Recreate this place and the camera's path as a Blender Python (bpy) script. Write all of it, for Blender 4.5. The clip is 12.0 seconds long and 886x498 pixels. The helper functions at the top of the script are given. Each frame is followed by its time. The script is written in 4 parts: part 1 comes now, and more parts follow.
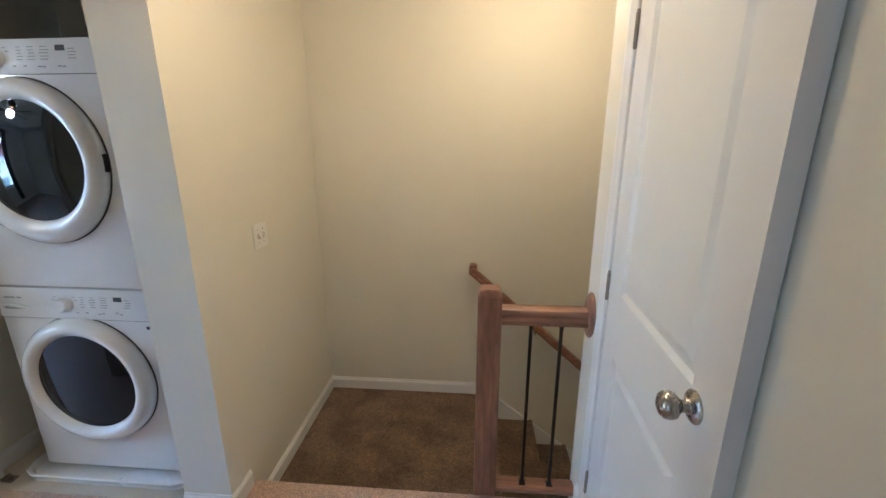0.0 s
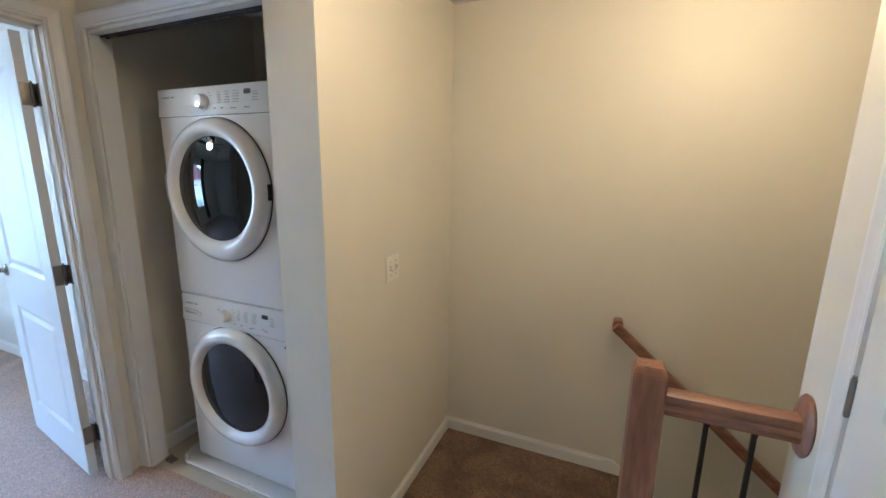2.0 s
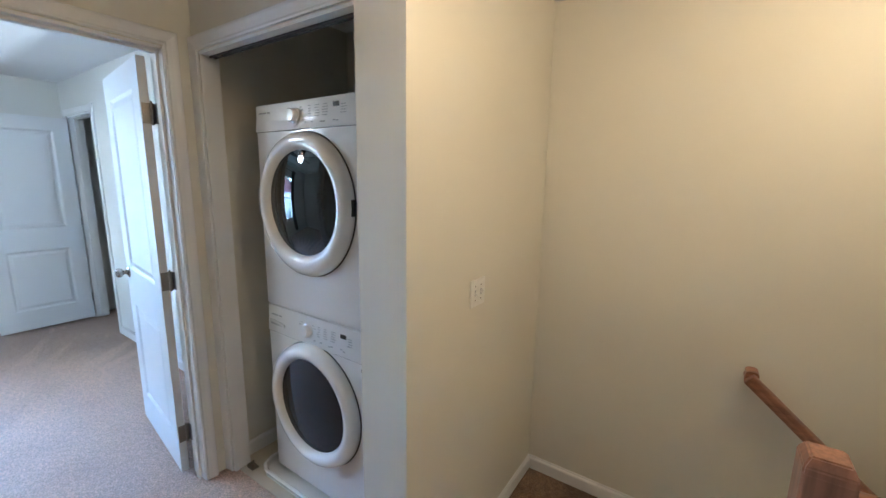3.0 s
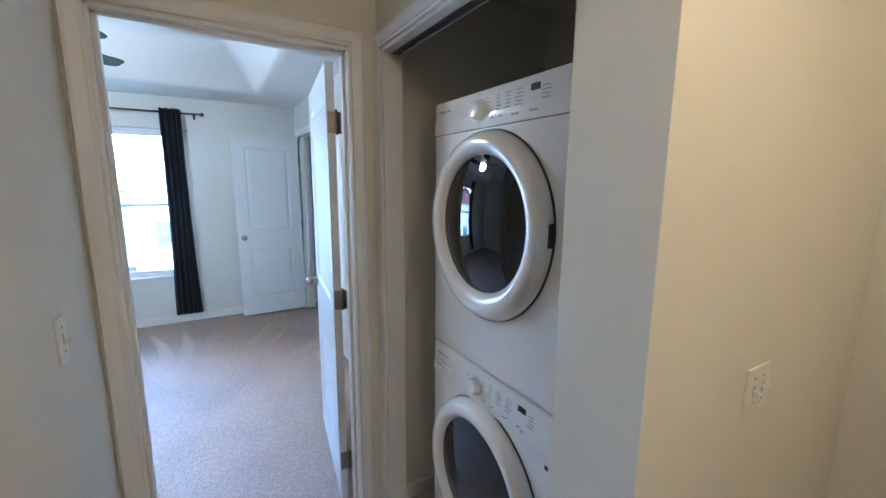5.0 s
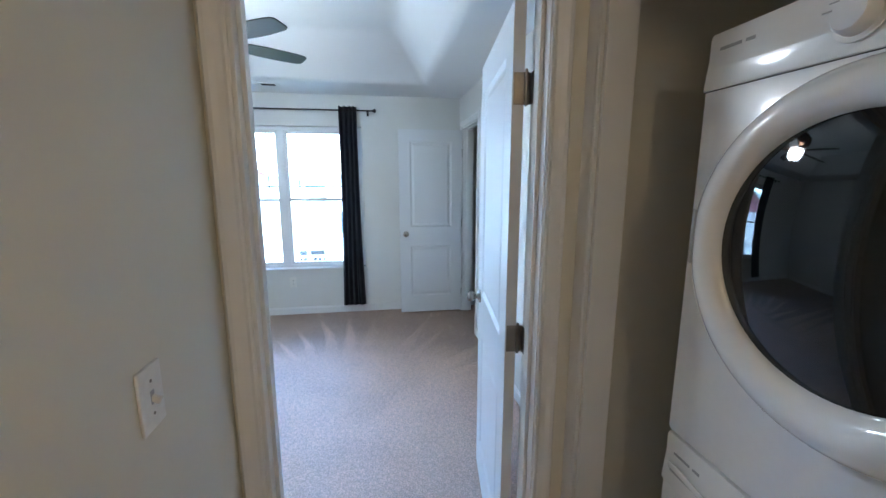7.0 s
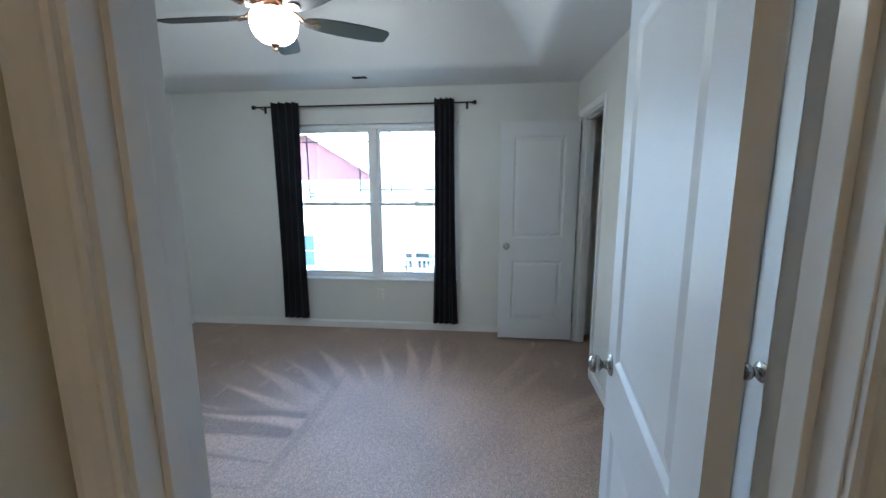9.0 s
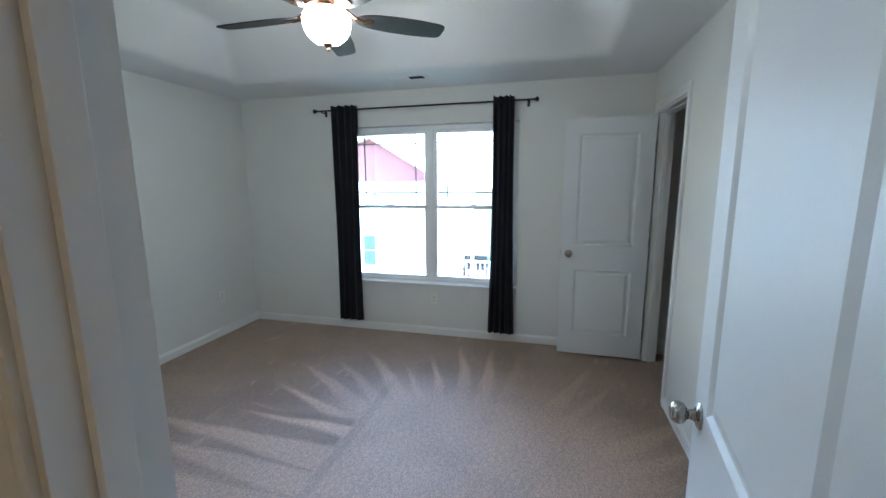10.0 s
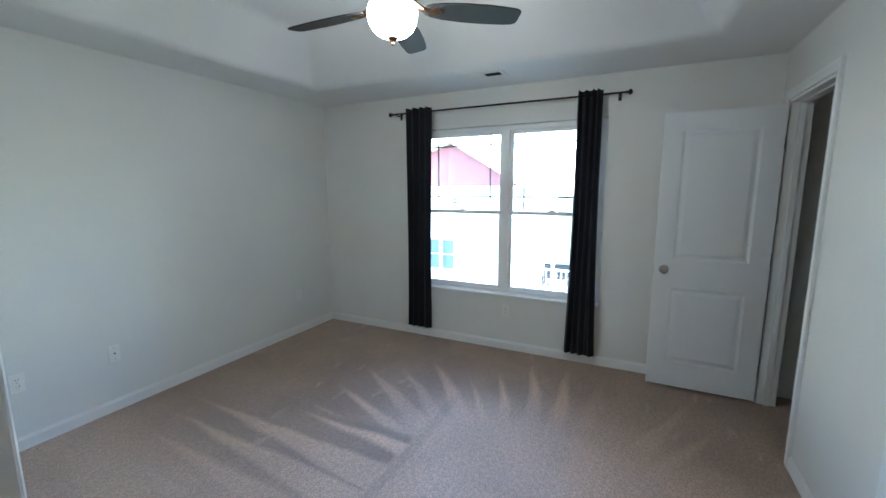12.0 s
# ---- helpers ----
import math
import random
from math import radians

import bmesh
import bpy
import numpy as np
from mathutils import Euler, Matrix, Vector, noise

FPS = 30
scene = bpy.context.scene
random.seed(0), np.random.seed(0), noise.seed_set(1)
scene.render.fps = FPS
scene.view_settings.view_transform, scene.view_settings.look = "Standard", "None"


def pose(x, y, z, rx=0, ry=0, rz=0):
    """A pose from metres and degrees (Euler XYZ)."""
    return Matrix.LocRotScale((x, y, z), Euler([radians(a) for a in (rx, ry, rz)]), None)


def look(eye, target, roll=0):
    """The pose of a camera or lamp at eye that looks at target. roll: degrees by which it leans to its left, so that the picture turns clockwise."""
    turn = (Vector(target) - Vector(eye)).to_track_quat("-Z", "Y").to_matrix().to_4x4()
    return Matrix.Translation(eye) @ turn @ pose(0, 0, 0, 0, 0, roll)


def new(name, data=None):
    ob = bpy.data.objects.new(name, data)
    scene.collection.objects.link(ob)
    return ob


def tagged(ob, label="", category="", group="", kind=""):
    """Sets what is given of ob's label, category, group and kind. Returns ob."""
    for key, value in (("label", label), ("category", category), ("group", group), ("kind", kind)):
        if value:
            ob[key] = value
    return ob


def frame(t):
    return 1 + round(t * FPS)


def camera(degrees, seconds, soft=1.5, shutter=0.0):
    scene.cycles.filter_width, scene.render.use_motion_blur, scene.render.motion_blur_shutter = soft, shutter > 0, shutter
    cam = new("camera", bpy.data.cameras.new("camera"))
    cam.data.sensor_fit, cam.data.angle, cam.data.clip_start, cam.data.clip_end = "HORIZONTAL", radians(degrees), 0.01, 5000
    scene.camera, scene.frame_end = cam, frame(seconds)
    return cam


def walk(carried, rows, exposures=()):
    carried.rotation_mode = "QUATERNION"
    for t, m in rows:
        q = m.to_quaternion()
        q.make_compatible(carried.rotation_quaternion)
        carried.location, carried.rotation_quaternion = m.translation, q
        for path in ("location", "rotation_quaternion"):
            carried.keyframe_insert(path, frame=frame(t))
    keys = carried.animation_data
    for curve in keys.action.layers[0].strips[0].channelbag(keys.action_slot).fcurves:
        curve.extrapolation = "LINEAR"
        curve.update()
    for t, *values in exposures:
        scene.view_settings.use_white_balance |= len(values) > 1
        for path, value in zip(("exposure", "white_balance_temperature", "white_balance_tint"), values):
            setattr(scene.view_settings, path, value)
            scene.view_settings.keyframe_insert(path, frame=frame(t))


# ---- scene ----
cam = camera(95.6, 12.0)
PATH = [
    (0, (0.302, 0.04, 1.525), (0.142, 1.964, 1.003), -0.1),
    (0.5, (0.299, 0.086, 1.534), (0.024, 2.006, 1.043), 0.3),
    (1, (0.256, 0.127, 1.544), (-0.151, 2.03, 1.083), 0.5),
    (1.5, (0.234, 0.177, 1.555), (-0.343, 2.042, 1.123), 0.6),
    (2, (0.211, 0.222, 1.554), (-0.549, 2.028, 1.157), 0.8),
    (2.5, (0.16, 0.267, 1.566), (-0.775, 1.995, 1.195), 0.9),
    (3, (0.091, 0.368, 1.574), (-1.017, 1.994, 1.216), 0.9),
    (3.2, (0.049, 0.413, 1.587), (-1.123, 1.994, 1.229), 0.9),
    (4.8, (-0.272, 0.646, 1.589), (-1.914, 1.739, 1.256), 0.4),
    (5, (-0.311, 0.671, 1.587), (-2.006, 1.68, 1.254), 0.4),
    (5.5, (-0.409, 0.703, 1.583), (-2.211, 1.499, 1.24), 0.3),
    (6, (-0.567, 0.722, 1.573), (-2.444, 1.319, 1.222), 0.3),
    (6.5, (-0.747, 0.746, 1.578), (-2.666, 1.182, 1.221), 0.0),
    (7, (-0.875, 0.746, 1.576), (-2.818, 1.058, 1.219), -0.0),
    (9, (-1.547, 0.845, 1.549), (-3.508, 0.637, 1.214), -0.3),
    (9.5, (-1.623, 0.848, 1.547), (-3.563, 0.494, 1.212), -0.3),
    (10, (-1.718, 0.856, 1.558), (-3.627, 0.358, 1.231), -0.4),
    (10.5, (-1.805, 0.857, 1.568), (-3.671, 0.21, 1.249), -0.4),
    (11, (-1.869, 0.858, 1.565), (-3.69, 0.092, 1.253), -0.5),
    (11.5, (-1.913, 0.855, 1.563), (-3.710, 0.034, 1.25), -0.4),
    (12, (-1.950, 0.856, 1.547), (-3.726, -0.013, 1.246), -0.2),
]
walk(cam, [(t, look(eye, target, roll)) for t, eye, target, roll in PATH],
     [(0, 6.07, 5500, 10), (3, 6.0, 5500, 10), (5, 5.88, 5350, 10), (6, 5.7, 5400, 10), (7, 5.6, 5600, 10), (9, 4.97, 6150, 10), (12, 4.98, 6400, 10)])

# ---- world, sun, lights ----
world = bpy.data.worlds.new("sky")
scene.world = world
world.use_nodes = True
wt = world.node_tree
sky = wt.nodes.new("ShaderNodeTexSky")
sky.sky_type = "NISHITA"
sky.sun_disc = False
sky.sun_elevation = radians(49)
sky.sun_rotation = radians(20)
sky.dust_density = 0.1
wt.links.new(sky.outputs[0], wt.nodes["Background"].inputs[0])
wt.nodes["Background"].inputs[1].default_value = 0.13

sun = new("sun", bpy.data.lights.new("sun", "SUN"))
sun.data.energy = 1.4
sun.data.angle = radians(12)
sun.data.color = (1.0, 0.96, 0.9)
sun.matrix_world = look((0, 0, 20), (-6.5, -18, -2))


def lamp_area(name, eye, target, sx, sy, watts, colour):
    ob = new(name, bpy.data.lights.new(name, "AREA"))
    ob.data.shape, ob.data.size, ob.data.size_y = "RECTANGLE", sx, sy
    ob.data.energy, ob.data.color = watts, colour
    ob.matrix_world = look(eye, target)
    return ob


def lamp_point(name, place, watts, colour, radius):
    ob = new(name, bpy.data.lights.new(name, "POINT"))
    ob.data.energy, ob.data.color, ob.data.shadow_soft_size = watts, colour, radius
    ob.location = place
    return ob


WARM = (1.0, 0.70, 0.38)
lamp_point("stair_bulb", (0.62, 1.80, 2.26), 0.205, WARM, 0.10)
lamp_point("hall_bulb", (-0.15, 1.12, 2.25), 0.145, (1.0, 0.68, 0.36), 0.09)
# Added fill in the unseen side doorway, bluish light for the hall door.
lamp_area("side_doorway_fill", (-0.80, -0.85, 1.15), (0.6, 0.0, 1.05), 0.95, 1.7, 0.085, (0.60, 0.80, 1.0))

# ---- materials ----


def nodes_of(name, rough=0.5, metal=0.0):
    m = bpy.data.materials.new(name)
    m.use_nodes = True
    t = m.node_tree
    b = t.nodes["Principled BSDF"]
    b.inputs["Roughness"].default_value = rough
    b.inputs["Metallic"].default_value = metal
    return m, t, b


def noise_node(t, scale, detail=4.0, stretch=(1, 1, 1), turn=0.0):
    c = t.nodes.new("ShaderNodeTexCoord")
    mp = t.nodes.new("ShaderNodeMapping")
    mp.inputs["Scale"].default_value = stretch
    mp.inputs["Rotation"].default_value = (0, 0, turn)
    n = t.nodes.new("ShaderNodeTexNoise")
    n.inputs["Scale"].default_value = scale
    n.inputs["Detail"].default_value = detail
    t.links.new(c.outputs["Object"], mp.inputs[0])
    t.links.new(mp.outputs[0], n.inputs[0])
    return n


def ramp_node(t, source, stops):
    r = t.nodes.new("ShaderNodeValToRGB")
    e = r.color_ramp.elements
    while len(e) < len(stops):
        e.new(0.5)
    for k, (p, col) in enumerate(stops):
        e[k].position = p
        e[k].color = (*col, 1)
    t.links.new(source, r.inputs[0])
    return r


def mix_node(t, factor, a, b, blend="MIX"):
    m = t.nodes.new("ShaderNodeMix")
    m.data_type, m.blend_type = "RGBA", blend
    if isinstance(factor, float):
        m.inputs[0].default_value = factor
    else:
        t.links.new(factor, m.inputs[0])
    t.links.new(a, m.inputs[6])
    t.links.new(b, m.inputs[7])
    return m.outputs[2]


def bump_node(t, b, source, strength, distance):
    n = t.nodes.new("ShaderNodeBump")
    n.inputs["Strength"].default_value = strength
    n.inputs["Distance"].default_value = distance
    t.links.new(source, n.inputs["Height"])
    t.links.new(n.outputs[0], b.inputs["Normal"])


def shade(c, k):
    return tuple(min(1, v * k) for v in c)


def painted(name, colour, rough=0.6, vary=0.05, grain=160.0, relief=0.08):
    m, t, b = nodes_of(name, rough)
    big = noise_node(t, 1.3, 3)
    r = ramp_node(t, big.outputs[0], [(0.3, shade(colour, 1 - vary)), (0.7, shade(colour, 1 + vary))])
    t.links.new(r.outputs[0], b.inputs["Base Color"])
    fine = noise_node(t, grain, 3)
    rr = ramp_node(t, fine.outputs[0], [(0.3, (rough - 0.06,) * 3), (0.7, (rough + 0.06,) * 3)])
    t.links.new(rr.outputs[0], b.inputs["Roughness"])
    if relief:
        bump_node(t, b, fine.outputs[0], relief, 0.002)
    return m


def plain(name, colour, rough=0.5, metal=0.0, coat=0.0, vary=0.05):
    m, t, b = nodes_of(name, rough, metal)
    n = noise_node(t, 60, 3)
    r = ramp_node(t, n.outputs[0], [(0.3, shade(colour, 1 - vary)), (0.7, shade(colour, 1 + vary))])
    t.links.new(r.outputs[0], b.inputs["Base Color"])
    b.inputs["Coat Weight"].default_value = coat
    b.inputs["Coat Roughness"].default_value = 0.08
    return m


def carpet(name, colour, streaks=0.0):
    m, t, b = nodes_of(name, 0.62)
    b.inputs["Sheen Weight"].default_value = 0.2
    b.inputs["Sheen Roughness"].default_value = 0.5
    b.inputs["Specular IOR Level"].default_value = 0.25
    b.inputs["Sheen Tint"].default_value = (0.9, 0.75, 0.65, 1)
    fibre = noise_node(t, 260, 6)
    tuft = noise_node(t, 115, 5)
    patch = noise_node(t, 2.6 if streaks else 5.5, 3)
    c1 = ramp_node(t, fibre.outputs[0], [(0.3, shade(colour, 0.62)), (0.7, shade(colour, 1.36))])
    c2 = ramp_node(t, tuft.outputs[0], [(0.36, (0.64,) * 3), (0.64, (1.32,) * 3)])
    worn = 1.0 if streaks else 3.0
    c3 = ramp_node(t, patch.outputs[0], [(0.38, (1 - 0.10 * worn,) * 3), (0.5, (1.0,) * 3), (0.62, (1 + 0.07 * worn,) * 3)])
    col = mix_node(t, 1.0, c1.outputs[0], c2.outputs[0], "MULTIPLY")
    col = mix_node(t, 1.0, col, c3.outputs[0], "MULTIPLY")
    mottle = noise_node(t, 38, 5)
    c4 = ramp_node(t, mottle.outputs[0], [(0.36, (0.84,) * 3), (0.64, (1.14,) * 3)])
    col = mix_node(t, 1.0, col, c4.outputs[0], "MULTIPLY")
    if streaks:
        # vacuum strokes: a fan of wedges by the window, straight rows beside a lane
        c = t.nodes.new("ShaderNodeTexCoord")
        warp = noise_node(t, 2.2, 2)
        bent = t.nodes.new("ShaderNodeMix")
        bent.data_type, bent.blend_type = "RGBA", "LINEAR_LIGHT"
        bent.inputs[0].default_value = 0.035
        t.links.new(c.outputs["Object"], bent.inputs[6])
        t.links.new(warp.outputs["Color"], bent.inputs[7])
        sp = t.nodes.new("ShaderNodeSeparateXYZ")
        t.links.new(bent.outputs[2], sp.inputs[0])
        px, py = sp.outputs[0], sp.outputs[1]

        def calc(op, a, b2=0.0):
            n = t.nodes.new("ShaderNodeMath")
            n.operation = op
            for k, v in enumerate((a, b2)):
                if isinstance(v, (int, float)):
                    n.inputs[k].default_value = v
                else:
                    t.links.new(v, n.inputs[k])
            return n.outputs[0]

        def ease(v, lo, hi):
            n = t.nodes.new("ShaderNodeMapRange")
            n.interpolation_type = "SMOOTHSTEP"
            n.inputs["From Min"].default_value, n.inputs["From Max"].default_value = lo, hi
            t.links.new(v, n.inputs[0])
            return n.outputs[0]

        def chance(cell, salt):
            n = t.nodes.new("ShaderNodeTexWhiteNoise")
            n.noise_dimensions = "1D"
            t.links.new(calc("ADD", cell, salt), n.inputs["W"])
            return n.outputs["Value"]

        def wedges(across, along, cells, reach, spread, length, salt):
            """Strokes side by side, each tapering to a point at its own far end."""
            q = calc("MULTIPLY", across, cells)
            cell = calc("FLOOR", q)
            u = calc("FRACT", q)
            end = calc("ADD", calc("MULTIPLY", chance(cell, salt), spread), reach)
            wide = calc("DIVIDE", calc("SUBTRACT", end, along), length)
            lit = ease(calc("SUBTRACT", wide, u), 0.0, 0.28)
            edge = calc("ADD", calc("MULTIPLY", ease(u, 0.0, 0.16), 0.7), 0.3)
            power = calc("ADD", calc("MULTIPLY", chance(cell, salt + 7.3), 0.65), 0.35)
            return calc("MULTIPLY", calc("MULTIPLY", lit, edge), power)

        def blend(a, b2, k):
            return calc("ADD", calc("MULTIPLY", a, calc("SUBTRACT", 1.0, k)), calc("MULTIPLY", b2, k))

        dx, dy = calc("SUBTRACT", px, -3.45), calc("SUBTRACT", py, 0.38)
        angle = calc("ARCTAN2", dy, calc("MULTIPLY", dx, -1.0))
        far = calc("SQRT", calc("ADD", calc("MULTIPLY", dx, dx), calc("MULTIPLY", dy, dy)))
        fan = wedges(angle, far, 6.4, 1.45, 0.85, 1.15, 3.1)
        fan = calc("MULTIPLY", fan, calc("SUBTRACT", 1.0, calc("MULTIPLY", ease(py, 0.1, 0.9), 0.7)))
        # Around the fan's centre, window glare is painted in as even lightening.
        fan = blend(fan, 0.60, calc("SUBTRACT", 1.0, ease(far, 0.8, 1.5)))
        rows = wedges(px, calc("MULTIPLY", py, -1.0), 4.9, 1.1, 1.1, 1.5, 11.9)
        rows = blend(rows, 0.5, ease(px, -3.45, -2.9))
        stroke_glare = blend(fan, rows, calc("MULTIPLY", ease(px, -3.98, -3.9), calc("SUBTRACT", 1.0, ease(py, -0.36, -0.30))))
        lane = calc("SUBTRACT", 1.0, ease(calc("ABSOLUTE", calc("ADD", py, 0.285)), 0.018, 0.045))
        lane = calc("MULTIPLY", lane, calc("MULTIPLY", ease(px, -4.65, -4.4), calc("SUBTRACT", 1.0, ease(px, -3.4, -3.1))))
        scuffs = ease(noise_node(t, 3.4, 3, (1.0, 2.6, 1), 0.5).outputs[0], 0.60, 0.74)
        stroke_glare = calc("MAXIMUM", blend(stroke_glare, 0.38, ease(px, -3.3, -2.3)), calc("MULTIPLY", scuffs, 0.3))
        s = ramp_node(t, stroke_glare, [(0.0, (0.80,) * 3), (1.0, (1.95,) * 3)])
        col = mix_node(t, 1.0, col, s.outputs[0], "MULTIPLY")
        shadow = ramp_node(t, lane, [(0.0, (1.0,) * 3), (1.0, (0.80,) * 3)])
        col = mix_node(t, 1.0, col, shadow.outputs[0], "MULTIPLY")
        g = ramp_node(t, stroke_glare, [(0.0, (0.55,) * 3), (1.0, (1.0,) * 3)])
        t.links.new(g.outputs[0], b.inputs["Specular IOR Level"])
        b.inputs["Roughness"].default_value = 0.42
        b.inputs["IOR"].default_value = 1.95
        b.inputs["Specular Tint"].default_value = (1.0, 0.86, 0.78, 1)
    t.links.new(col, b.inputs["Base Color"])
    h = mix_node(t, 0.35, fibre.outputs[0], tuft.outputs[0])
    bump_node(t, b, h, 0.9, 0.012)
    return m


def timber(name, dark, light, stretch):
    m, t, b = nodes_of(name, 0.38)
    b.inputs["Coat Weight"].default_value = 0.25
    b.inputs["Coat Roughness"].default_value = 0.25
    n = noise_node(t, 9, 6, stretch)
    f = noise_node(t, 60, 4, stretch)
    r = ramp_node(t, n.outputs[0], [(0.3, dark), (0.5, light), (0.62, shade(dark, 1.25)), (0.75, light)])
    g = ramp_node(t, f.outputs[0], [(0.35, (0.72,) * 3), (0.6, (1.08,) * 3)])
    t.links.new(mix_node(t, 1.0, r.outputs[0], g.outputs[0], "MULTIPLY"), b.inputs["Base Color"])
    bump_node(t, b, f.outputs[0], 0.25, 0.002)
    return m


def metal_of(name, colour, rough, scale=300):
    m, t, b = nodes_of(name, rough, 1.0)
    b.inputs["Base Color"].default_value = (*colour, 1)
    n = noise_node(t, scale, 2, (1, 1, 0.15))
    r = ramp_node(t, n.outputs[0], [(0.3, (rough * 0.75,) * 3), (0.7, (rough * 1.3,) * 3)])
    t.links.new(r.outputs[0], b.inputs["Roughness"])
    return m


def cloth(name, colour):
    m, t, b = nodes_of(name, 0.9)
    b.inputs["Sheen Weight"].default_value = 0.15
    weave = noise_node(t, 420, 2, (1, 1, 0.25))
    big = noise_node(t, 3, 3)
    c1 = ramp_node(t, weave.outputs[0], [(0.3, shade(colour, 0.7)), (0.7, shade(colour, 1.4))])
    c2 = ramp_node(t, big.outputs[0], [(0.3, (0.85,) * 3), (0.7, (1.1,) * 3)])
    t.links.new(mix_node(t, 1.0, c1.outputs[0], c2.outputs[0], "MULTIPLY"), b.inputs["Base Color"])
    bump_node(t, b, weave.outputs[0], 0.3, 0.001)
    return m


def clear_glass(name, tint=(0.89, 0.96, 1.0)):
    m, t, b = nodes_of(name, 0.0)
    t.nodes.remove(b)
    out = t.nodes["Material Output"]
    tr = t.nodes.new("ShaderNodeBsdfTransparent")
    tr.inputs[0].default_value = (*tint, 1)
    gl = t.nodes.new("ShaderNodeBsdfGlossy")
    gl.inputs["Roughness"].default_value = 0.01
    fr = t.nodes.new("ShaderNodeFresnel")
    fr.inputs[0].default_value = 1.45
    mx = t.nodes.new("ShaderNodeMixShader")
    t.links.new(fr.outputs[0], mx.inputs[0])
    t.links.new(tr.outputs[0], mx.inputs[1])
    t.links.new(gl.outputs[0], mx.inputs[2])
    t.links.new(mx.outputs[0], out.inputs[0])
    return m


def lit_glass(name, colour, strength):
    m, t, b = nodes_of(name, 0.3)
    b.inputs["Base Color"].default_value = (0.85, 0.83, 0.78, 1)
    n = noise_node(t, 14, 3)
    r = ramp_node(t, n.outputs[0], [(0.3, shade(colour, 0.9)), (0.7, colour)])
    t.links.new(r.outputs[0], b.inputs["Emission Color"])
    b.inputs["Emission Strength"].default_value = strength
    return m


def dark_glass(name, colour, ior):
    m, t, b = nodes_of(name, 0.03)
    n = noise_node(t, 8, 3)
    r = ramp_node(t, n.outputs[0], [(0.3, shade(colour, 0.8)), (0.7, colour)])
    t.links.new(r.outputs[0], b.inputs["Base Color"])
    b.inputs["IOR"].default_value = ior
    return m


WALL = painted("wall_paint", (0.66, 0.66, 0.635), 0.62, 0.03, 190, 0.10)
# The white wall paint again, with warm hall lamplight mixed into its colour.
WALL_LAMPLIT = painted("lamplit_wall_paint", (0.665, 0.64, 0.56), 0.62, 0.03, 190, 0.10)
CEIL = painted("ceiling_paint", (0.76, 0.76, 0.75), 0.8, 0.03, 120, 0.14)
TRIM = painted("trim_paint", (0.72, 0.72, 0.715), 0.36, 0.02, 70, 0.01)
DOORP = painted("door_paint", (0.67, 0.685, 0.70), 0.42, 0.02, 220, 0.08)
CARPET = carpet("carpet_pile", (0.385, 0.262, 0.202), 1.0)
# Same pile as CARPET, browned and darkened for the dim, warm stair light.
CARPET_SHADED = carpet("shaded_carpet_pile", (0.155, 0.10, 0.064))
VINYL = painted("vinyl_floor", (0.50, 0.45, 0.37), 0.5, 0.10, 40, 0.05)
OAK = timber("stained_oak", (0.15, 0.066, 0.038), (0.28, 0.130, 0.078), (1, 1, 0.12))
OAK_X = timber("stained_oak_lengthways", (0.15, 0.066, 0.038), (0.28, 0.130, 0.078), (0.12, 1, 1))
IRON = plain("black_iron", (0.014, 0.013, 0.012), 0.45, 0.4)
NICKEL = metal_of("satin_nickel", (0.40, 0.385, 0.365), 0.24)
STEEL = metal_of("hinge_steel", (0.27, 0.25, 0.225), 0.42)
ENAMEL = plain("white_enamel", (0.84, 0.84, 0.845), 0.28, 0.0, 0.5, 0.01)
PLASTIC = plain("white_plastic", (0.83, 0.83, 0.83), 0.14, 0.0, 0.8, 0.01)
PALE = plain("pale_print", (0.38, 0.39, 0.41), 0.5)
SEAM = plain("dark_seam", (0.05, 0.05, 0.055), 0.6)
BLACK = plain("black_plastic", (0.010, 0.010, 0.011), 0.45)
DOORGLASS = dark_glass("dryer_door_glass", (0.004, 0.006, 0.008), 1.5)
TUBGLASS = dark_glass("washer_door_glass", (0.006, 0.006, 0.007), 1.36)
CLOTH = cloth("charcoal_cloth", (0.015, 0.019, 0.028))
BRONZE = metal_of("dark_bronze", (0.16, 0.085, 0.05), 0.3)
BLADE = plain("dark_blade", (0.011, 0.010, 0.011), 0.6, 0.0, 0.0, 0.2)
GLOBE = lit_glass("frosted_globe", (0.94, 1.0, 0.99), 2.2)
DOME = lit_glass("warm_dome", (1.0, 0.75, 0.45), 0.3)
PANE = clear_glass("window_glass")
VINYLW = painted("white_vinyl", (0.78, 0.79, 0.80), 0.4, 0.02, 60, 0.02)
GREYBAR = plain("grey_grille", (0.03, 0.032, 0.034), 0.6)
PLATE = plain("plate_plastic", (0.72, 0.71, 0.67), 0.35)
SIDING = painted("white_siding", (0.72, 0.72, 0.72), 0.7, 0.05, 8, 0.05)
RED = painted("red_siding", (0.24, 0.085, 0.095), 0.7, 0.08, 8, 0.05)
ROOF = painted("grey_shingle", (0.12, 0.12, 0.125), 0.9, 0.12, 30, 0.2)
FARGLASS = plain("far_window_glass", (0.045, 0.075, 0.08), 0.7)
GRASS = painted("lawn", (0.07, 0.10, 0.04), 0.95, 0.3, 20, 0.3)
DECKWOOD = painted("deck_boards", (0.10, 0.085, 0.08), 0.8, 0.2, 20, 0.2)

